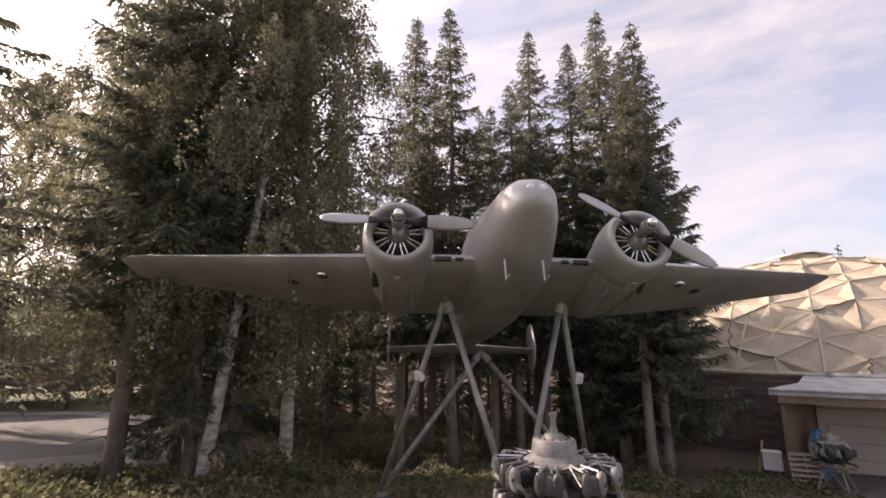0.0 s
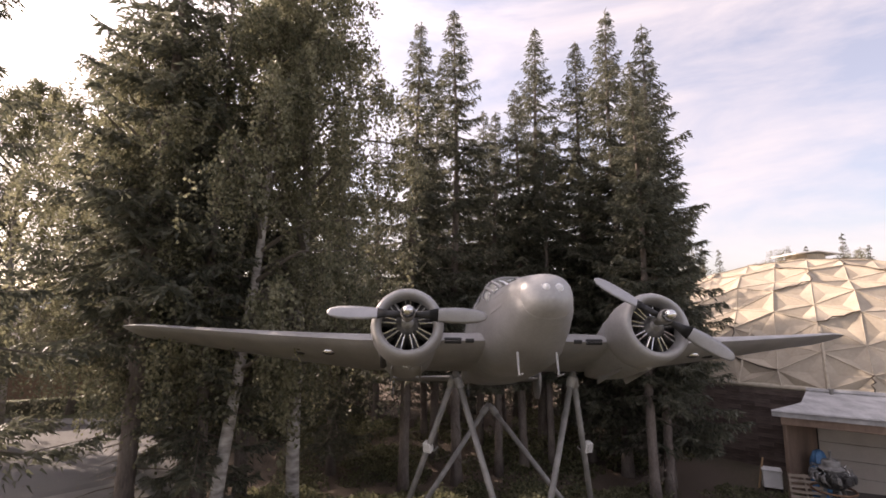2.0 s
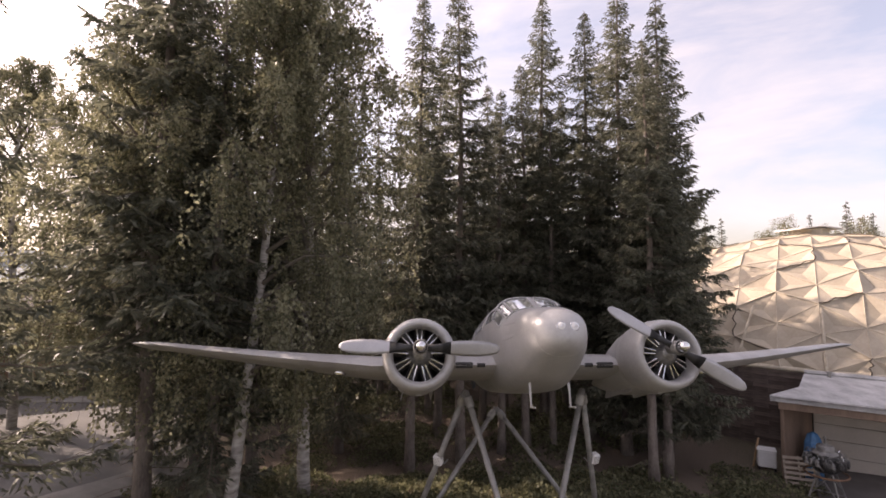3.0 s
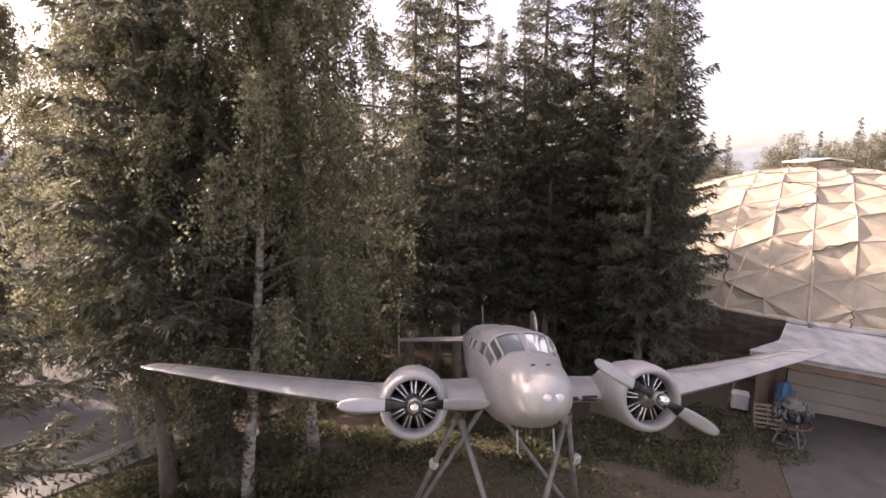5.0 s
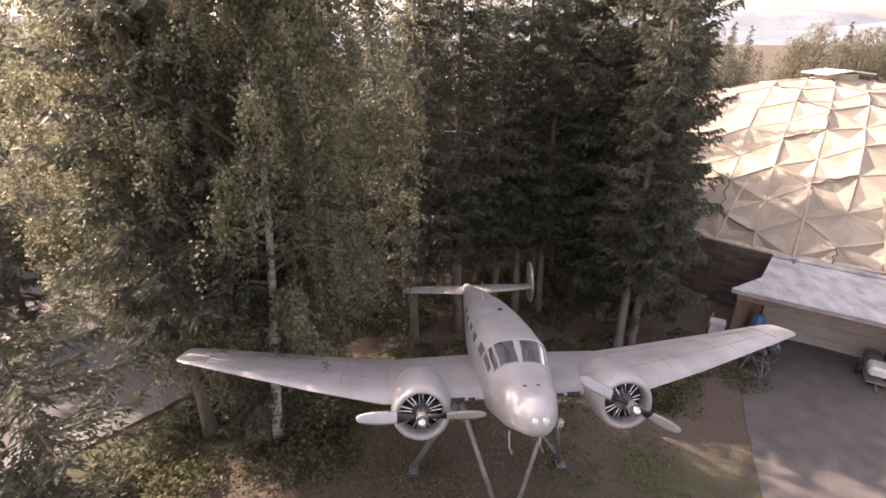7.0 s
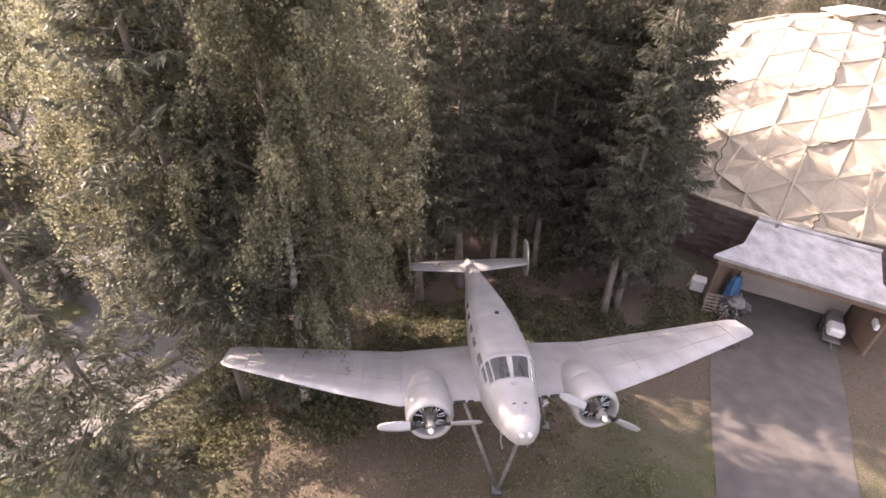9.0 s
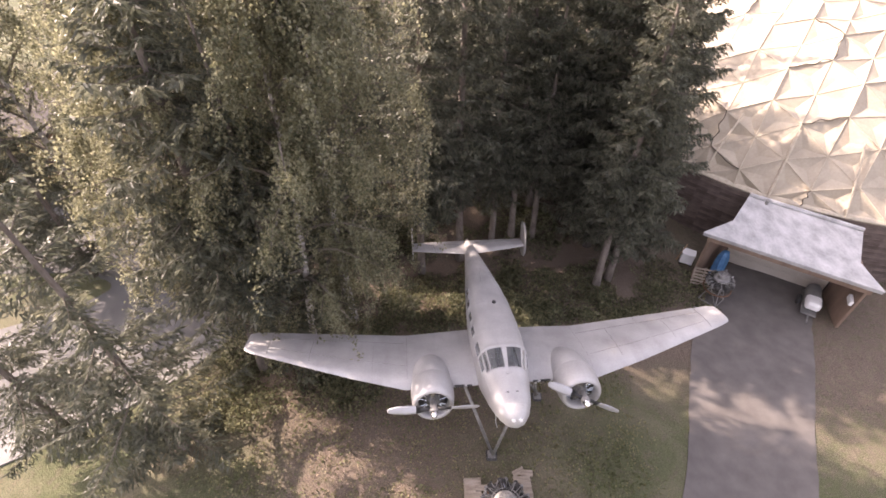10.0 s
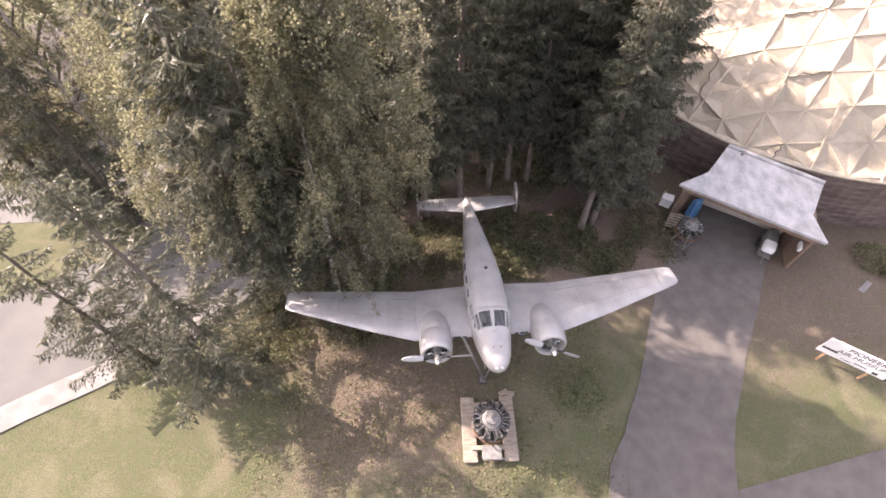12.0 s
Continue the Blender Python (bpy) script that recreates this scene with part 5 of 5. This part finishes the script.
def birch(name, height, z_low, reach, seed, lean=(0.0, 0.0), label="leafy birch with white bark and drooping twigs", leaves=26000, mat=None):
    rng = np.random.default_rng(seed)
    root = empty(name, Matrix(), label, "tree", "birches at the wood's edge")
    def axis(z):
        t = z / height
        return np.array([lean[0] * z + 0.18 * math.sin(t * 5 + seed), lean[1] * z + 0.15 * math.sin(t * 4 + 1), z])
    zs = np.linspace(-0.15, height * 0.95, 20)
    part("trunk", Geo().tube([axis(z) for z in zs], [0.15 * (1 - max(z, 0) / height) ** 0.9 + 0.01 for z in zs], 10), M_BIRCH, root, "white birch bark with dark scars", True)
    limbs = Geo()
    out = []
    nb = 46
    per = leaves // nb
    for k in range(nb):
        u = (k + rng.random()) / nb
        z = z_low + (height * 0.96 - z_low) * u
        az = k * 2.4 + rng.normal() * 0.3
        L = reach * (0.45 + 0.75 * math.sin(math.pi * min(1, 0.18 + u * 0.8))) * rng.uniform(0.7, 1.15) * (1 - 0.55 * u)
        b = axis(z)
        dh = np.array([math.cos(az), math.sin(az), 0])
        rise = (0.75 if u > 0.3 else 0.35) * L
        p1 = b + dh * L * 0.5 + np.array([0, 0, rise * 0.7])
        p2 = b + dh * L + np.array([0, 0, rise * 0.65])
        limbs.tube([b, (b + p1) / 2 + np.array([0, 0, rise * 0.06]), p1, p2], [0.018 + 0.016 * L, 0.014 + 0.011 * L, 0.012 + 0.006 * L, 0.006], 5, False)
        # hanging twigs with leaves
        nt = 15
        for q in range(nt):
            s = rng.uniform(0.25, 1.05)
            a = b + (p1 - b) * (s / 0.5) if s < 0.5 else p1 + (p2 - p1) * ((s - 0.5) / 0.5)
            a = a + rng.normal(size=3) * 0.22 * np.array([1, 1, 0.6])
            hang = rng.uniform(0.5, 1.9) * (1.15 - 0.5 * u)
            dd = dh * rng.uniform(0, 0.5) + rng.normal(size=3) * np.array([0.3, 0.3, 0])
            n = max(6, per // nt)
            tt = rng.random(n) ** 0.8
            pts = a + np.outer(tt * 0.6, dd) * (0.4 + 0.6 * hang)
            pts[:, 2] += 0.18 * np.sin(tt * 2.5) - hang * tt ** 1.5
            pts += rng.normal(size=(n, 3)) * 0.075
            d = rng.normal(size=(n, 3)) + np.array([0, 0, -0.9])
            ln = rng.uniform(0.055, 0.1, n)
            out.append(blades(pts, d, ln, ln * 0.8, 0.1, rng))
            if q % 3 == 0:
                e = a + dd * 0.6 + np.array([0, 0, -hang])
                limbs.tube([a, (a + e) / 2 + np.array([0, 0, 0.15]), e], [0.009, 0.006, 0.003], 3, False)
    tagged(part("branchwork", limbs, M_TWIG, root, "thin brown limbs and twigs"), kind="stuff")
    tagged(quads("crown", np.concatenate(out), mat or M_LEAF, root), kind="stuff")
    return root


def plant(ob, x, y, rz=0, s=1.0, sink=0.0):
    m = pose(x, y, gz(x, y) - sink, 0, 0, rz)
    ob.matrix_basis = m
    ob.scale = (s, s, s)
    return ob


def replant(ob, x, y, rz, s):
    c = copy_thing(ob, pose(x, y, gz(x, y), 0, 0, rz))
    c.scale = (s, s, s)
    return c


def build_trees():
    full = spruce("spruce_tree", 18.0, 1.8, 3.0, 1, 1.1, power=0.85)
    slim = spruce("spruce_tree", 18.0, 5.0, 2.35, 2, 1.05, "slender tall spruce with a bare lower trunk", 1, power=0.8)
    mid = spruce("spruce_tree", 17.0, 4.3, 2.7, 3, 1.05, "tall spruce with dead lower branches", 1, power=0.85)
    wide = spruce("spruce_tree", 13.0, 0.9, 3.15, 4, 0.8, "broad spruce with boughs near the ground", power=0.72, gaps=0.45)
    open_ = spruce("spruce_tree", 17.0, 1.5, 2.9, 14, 0.52, "open sparse spruce at the edge of the wood", 1, power=0.85)
    back = spruce("spruce_tree", 17.0, 4.2, 2.5, 6, 0.9, "dark spruce deep in the wood", 1, fine=0.55)
    def to_top(src, x, y, rz, top, first=False):
        h = {full: 18.0, slim: 18.0, mid: 17.0, wide: 13.0, back: 17.0, open_: 17.0}[src]
        f = (top - gz(x, y)) / h
        return plant(src, x, y, rz, f) if first else replant(src, x, y, rz, f)
    to_top(full, 8.6, 19.3, 20, 17.3, True)
    to_top(slim, 0.32, 19.4, 0, 17.9, True)
    to_top(mid, -1.65, 18.3, 40, 16.6, True)
    to_top(wide, -9.3, 8.3, 10, 12.6, True)
    to_top(back, -0.6, 22.6, 10, 16.5, True)
    to_top(open_, -4.8, 20.8, 250, 15.0, True)
    for src, x, y, rz, top in (
            (full, 7.5, 20.5, 140, 18.7), (slim, 4.5, 23.3, 70, 19.6), (slim, 6.6, 22.5, 200, 18.5), (mid, 2.1, 20.5, 130, 14.0), (slim, 7.2, 17.3, 250, 14.5), (mid, 7.85, 17.7, 130, 14.0),
            (slim, 3.3, 21.2, 300, 15.2), (slim, 4.4, 21.0, 20, 13.0), (open_, -6.0, 11.9, 10, 14.0), (mid, -7.6, 11.6, 80, 18.5), (mid, -6.6, 15.9, 15, 18.0), (full, -8.8, 16.6, 100, 17.0), 
            (back, 1.6, 24.4, 300, 15.5), (back, 6.2, 25.6, 30, 15.5), (back, 3.2, 27.4, 170, 15), (back, -1.2, 26.4, 220, 16), (back, 8.6, 25.5, 80, 14),
            (back, 9.4, 22.2, 95, 13), (back, -5.4, 23.6, 10, 17), (open_, -13.2, 24.5, 12, 17),
            (back, -8.6, 27, 0, 17), (back, -14.5, 26.5, 45, 17), (back, -4.0, 28.5, 77, 16),
            (wide, -20.5, 17.5, 80, 13.0), (open_, -17.2, 16.8, 110, 12.0), (wide, -13.3, 8.7, 140, 10.5), (back, -19.5, 25.5, 10, 16),
            # added spruces, hidden behind the right-hand ones, to cast shade on the dome
            (full, 9.4, 24.3, 60, 10.8), (full, 7.4, 25.4, 310, 12.8), (full, 10.6, 26.2, 150, 10.6)):
        to_top(src, x, y, rz, top)
    deep = spruce("spruce_tree", 15.0, 1.2, 2.9, 12, 0.8, "dark spruce at the far side of the wood", fine=0.32)
    rnd = random.Random(4)
    for k in range(24):
        x, y = -16 + 1.15 * k + rnd.uniform(-0.6, 0.6), 31 + (k % 3) * 2.6 + rnd.uniform(-0.8, 0.8)
        if x > 8.5:
            y -= 3
        t = (plant(deep, x, y, 20 * k, 1.0) if k == 0 else replant(deep, x, y, 57 * k, rnd.uniform(0.85, 1.1)))
    b1 = birch("birch_tree", 14.5, 3.4, 3.2, 5, (0.02, 0.14), "leafy birch with a white trunk close behind the wing tip", 58000)
    plant(b1, -5.2, 11.2)
    b2 = birch("birch_tree", 14.0, 2.6, 3.2, 8, (0.0, 0.05), leaves=52000)
    plant(b2, -8.4, 12.5)
    for x, y, rz, s, src in ((-4.2, 14.5, 150, 1.25, b2), (-10.6, 16.2, 70, 1.0, b2), (-17.6, 19.0, 20, 1.1, b2), (-21.5, 18.6, 300, 0.9, b2)):
        replant(src, x, y, rz, s)


build_trees()


def leaf_mass(name, spots, per, size, mat, label, category, seed, spread=1.0):
    """Low foliage in loose mounds."""
    rng = np.random.default_rng(seed)
    out = []
    for x, y, r, h in spots:
        n = int(per * r * r * (0.6 + h))
        a = rng.random(n) * 2 * math.pi
        q = np.sqrt(rng.random(n)) * r
        px, py = x + q * np.cos(a), y + q * np.sin(a)
        top = h * (1 - 0.8 * (q / r) ** 2) * (0.75 + 0.5 * np.array([noise.noise(Vector((u * 2.2, v * 2.2, 1))) for u, v in zip(px, py)]))
        pz = np.array([gz(u, v) for u, v in zip(px, py)]) + np.maximum(0.02, top * rng.random(n) ** 0.45)
        d = rng.normal(size=(n, 3)) + np.array([0, 0, 0.5])
        ln = size * rng.uniform(0.7, 1.4, n)
        out.append(blades(np.stack([px, py, pz], axis=1), d, ln, ln * 0.6, 0.2, rng))
    ob = quads(name, np.concatenate(out), mat)
    return tagged(ob, label, category, kind="stuff")


def build_undergrowth():
    rnd = random.Random(9)
    spots = [(rnd.uniform(-6.5, 9.5), rnd.uniform(14.2, 22), rnd.uniform(0.5, 1.1), rnd.uniform(0.25, 0.8)) for _ in range(75)]
    spots += [(rnd.uniform(-3.5, 8.5), rnd.uniform(13.6, 18), rnd.uniform(0.5, 1.0), rnd.uniform(0.12, 0.4)) for _ in range(60)]
    spots += [(rnd.uniform(-9, -3.2), rnd.uniform(10, 15), rnd.uniform(0.6, 1.2), rnd.uniform(0.2, 0.5)) for _ in range(30)]
    spots += [(rnd.uniform(-7, 11), rnd.uniform(22, 30), rnd.uniform(0.8, 1.6), rnd.uniform(0.7, 1.6)) for _ in range(34)]
    spots += [(rnd.uniform(8.5, 12.5), rnd.uniform(15.2, 19), rnd.uniform(0.4, 0.9), rnd.uniform(0.08, 0.3)) for _ in range(26)]
    spots += [(rnd.uniform(3.5, 9.5), rnd.uniform(13.8, 15.8), rnd.uniform(0.4, 0.9), rnd.uniform(0.06, 0.16)) for _ in range(16)]
    spots += [(rnd.uniform(-15, -6.5), rnd.uniform(23.6, 28), rnd.uniform(1.0, 1.7), rnd.uniform(1.4, 2.6)) for _ in range(22)]
    spots += [(-8.3, 9.9, 1.3, 0.45), (-7.3, 9.5, 1.0, 0.4), (-9.1, 10.7, 1.2, 0.5), (-4.2, 12.2, 1.1, 1.2), (-3.4, 12.9, 1.0, 1.0)]
    leaf_mass("undergrowth", spots, 420, 0.12, M_SHRUB, "dense green shrubs and seedlings under the spruces", "undergrowth", 21)
    shrub = [(22.3, 15.0, 1.1, 1.3), (23.0, 14.2, 0.9, 1.0)]
    leaf_mass("shrub", shrub, 700, 0.1, M_SHRUB, "sunlit bush by the board wall", "shrub", 22)
    tufts = [(rnd.uniform(-9, 6.5), rnd.uniform(3, 14), rnd.uniform(0.5, 1.3), rnd.uniform(0.05, 0.13)) for _ in range(120)]
    leaf_mass("grass_tufts", tufts, 170, 0.1, M_GRASS, "tufts of dry and green lawn grass", "grass", 23)


build_undergrowth()


def build_litter():
    """Fallen leaves and twigs lying flat under the trees."""
    rng = np.random.default_rng(44)
    n = 8000
    x, y = rng.normal(-2.5, 4.5, n), rng.normal(10.5, 4.0, n)
    keep = (x > -12) & (x < 6.5) & (y > -1) & (y < 24)
    x, y = x[keep], y[keep]
    n = len(x)
    z = np.array([gz(a, b) for a, b in zip(x, y)]) + 0.012 + 0.03 * rng.random(n)
    a = rng.random(n) * 6.283
    ln = rng.uniform(0.03, 0.065, n)
    d = np.stack([np.cos(a), np.sin(a), rng.normal(size=n) * 0.15], axis=1)
    s = np.stack([-np.sin(a), np.cos(a), rng.normal(size=n) * 0.2], axis=1)
    p = np.stack([x, y, z], axis=1)
    q = np.stack([p, p + d * (ln * 0.5)[:, None] + s * (ln * 0.32)[:, None], p + d * ln[:, None], p + d * (ln * 0.5)[:, None] - s * (ln * 0.32)[:, None]], axis=1)
    tagged(quads("leaf_litter", q, M_LITTER), "dry tan leaves scattered over the soil and lawn", "leaf litter", kind="stuff")


build_litter()


# ---------- distance ----------
def build_distance():
    rnd = random.Random(17)
    far_sp = spruce("spruce_tree", 12.0, 0.8, 2.2, 31, 0.7, "distant spruce beyond the dome", fine=0.5)
    far_bi = birch("birch_tree", 9.5, 1.0, 2.8, 33, leaves=9000, label="distant pale green birch beyond the dome")
    plant(far_sp, 27.5, 50, 0, 1.15)
    plant(far_bi, 36, 54, 0, 1.0)
    far_sp["group"] = "trees beyond the dome"
    far_bi["group"] = "trees beyond the dome"
    for x, y, s in ((29.6, 51, 0.98), (38.5, 50, 1.0), (42.5, 50, 1.1), (46, 51, 1.02), (52, 52, 1.1), (23.5, 55, 0.95), (57, 55, 1.1), (64, 50, 1.2), (34, 62, 1.0)):
        replant(far_sp, x, y, rnd.uniform(0, 360), 1.15 * s)
    for k in range(34):
        replant(far_bi, 14 + 2.0 * k + rnd.uniform(-1, 1), 53 + rnd.uniform(-2, 14), rnd.uniform(0, 360), rnd.uniform(1.1, 1.5))
    for k in range(16):
        replant(far_sp, 10 + 7 * k + rnd.uniform(-3, 3), 85 + rnd.uniform(-8, 20), rnd.uniform(0, 360), rnd.uniform(0.8, 1.05))
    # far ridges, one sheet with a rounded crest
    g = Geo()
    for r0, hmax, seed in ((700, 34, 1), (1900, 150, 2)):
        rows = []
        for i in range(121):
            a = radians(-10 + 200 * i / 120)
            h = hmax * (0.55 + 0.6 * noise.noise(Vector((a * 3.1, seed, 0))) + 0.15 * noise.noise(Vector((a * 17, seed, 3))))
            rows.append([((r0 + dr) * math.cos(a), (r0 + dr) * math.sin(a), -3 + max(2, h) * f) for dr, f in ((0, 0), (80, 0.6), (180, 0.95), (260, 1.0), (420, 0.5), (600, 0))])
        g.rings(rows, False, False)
    # the blue-grey tone puts the haze of distance into the colour
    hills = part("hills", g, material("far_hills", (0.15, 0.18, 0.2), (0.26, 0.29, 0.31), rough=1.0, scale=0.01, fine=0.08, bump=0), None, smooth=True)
    tagged(hills, "wooded hills on the horizon tinted blue with painted haze", "hills", kind="structure")


build_distance()


def build_house():
    root = empty("house", pose(-24.5, 27.0, 0.3, 0, 0, 30), "low brown house across the park road", "house")
    part("wall", Geo().box((9, 6, 3.0), pose(0, 0, 1.5), 0.02), M_SIDING, root)
    g = Geo().add([(-5, -3.6, 2.9), (5, -3.6, 2.9), (5, 0, 4.7), (-5, 0, 4.7), (5, 3.6, 2.9), (-5, 3.6, 2.9), (-5, -3.6, 2.75), (5, -3.6, 2.75), (5, 3.6, 2.75), (-5, 3.6, 2.75)], [(0, 1, 2, 3), (3, 2, 4, 5), (0, 6, 7, 1), (5, 4, 8, 9), (1, 7, 8, 4, 2), (0, 3, 5, 9, 6), (6, 9, 8, 7)])
    part("roof", g, M_ROOF, root, "grey shingle roof")
    for x in (-2.6, 0.4, 2.8):
        win = part("window", Geo().box((1.2, 0.08, 1.0), pose(x, -3.02, 1.7), 0.02), M_WHITE, root)
        part("pane", Geo().box((1.02, 0.03, 0.82), pose(x, -3.06, 1.7), 0.004), M_GLASS, win)


build_house()
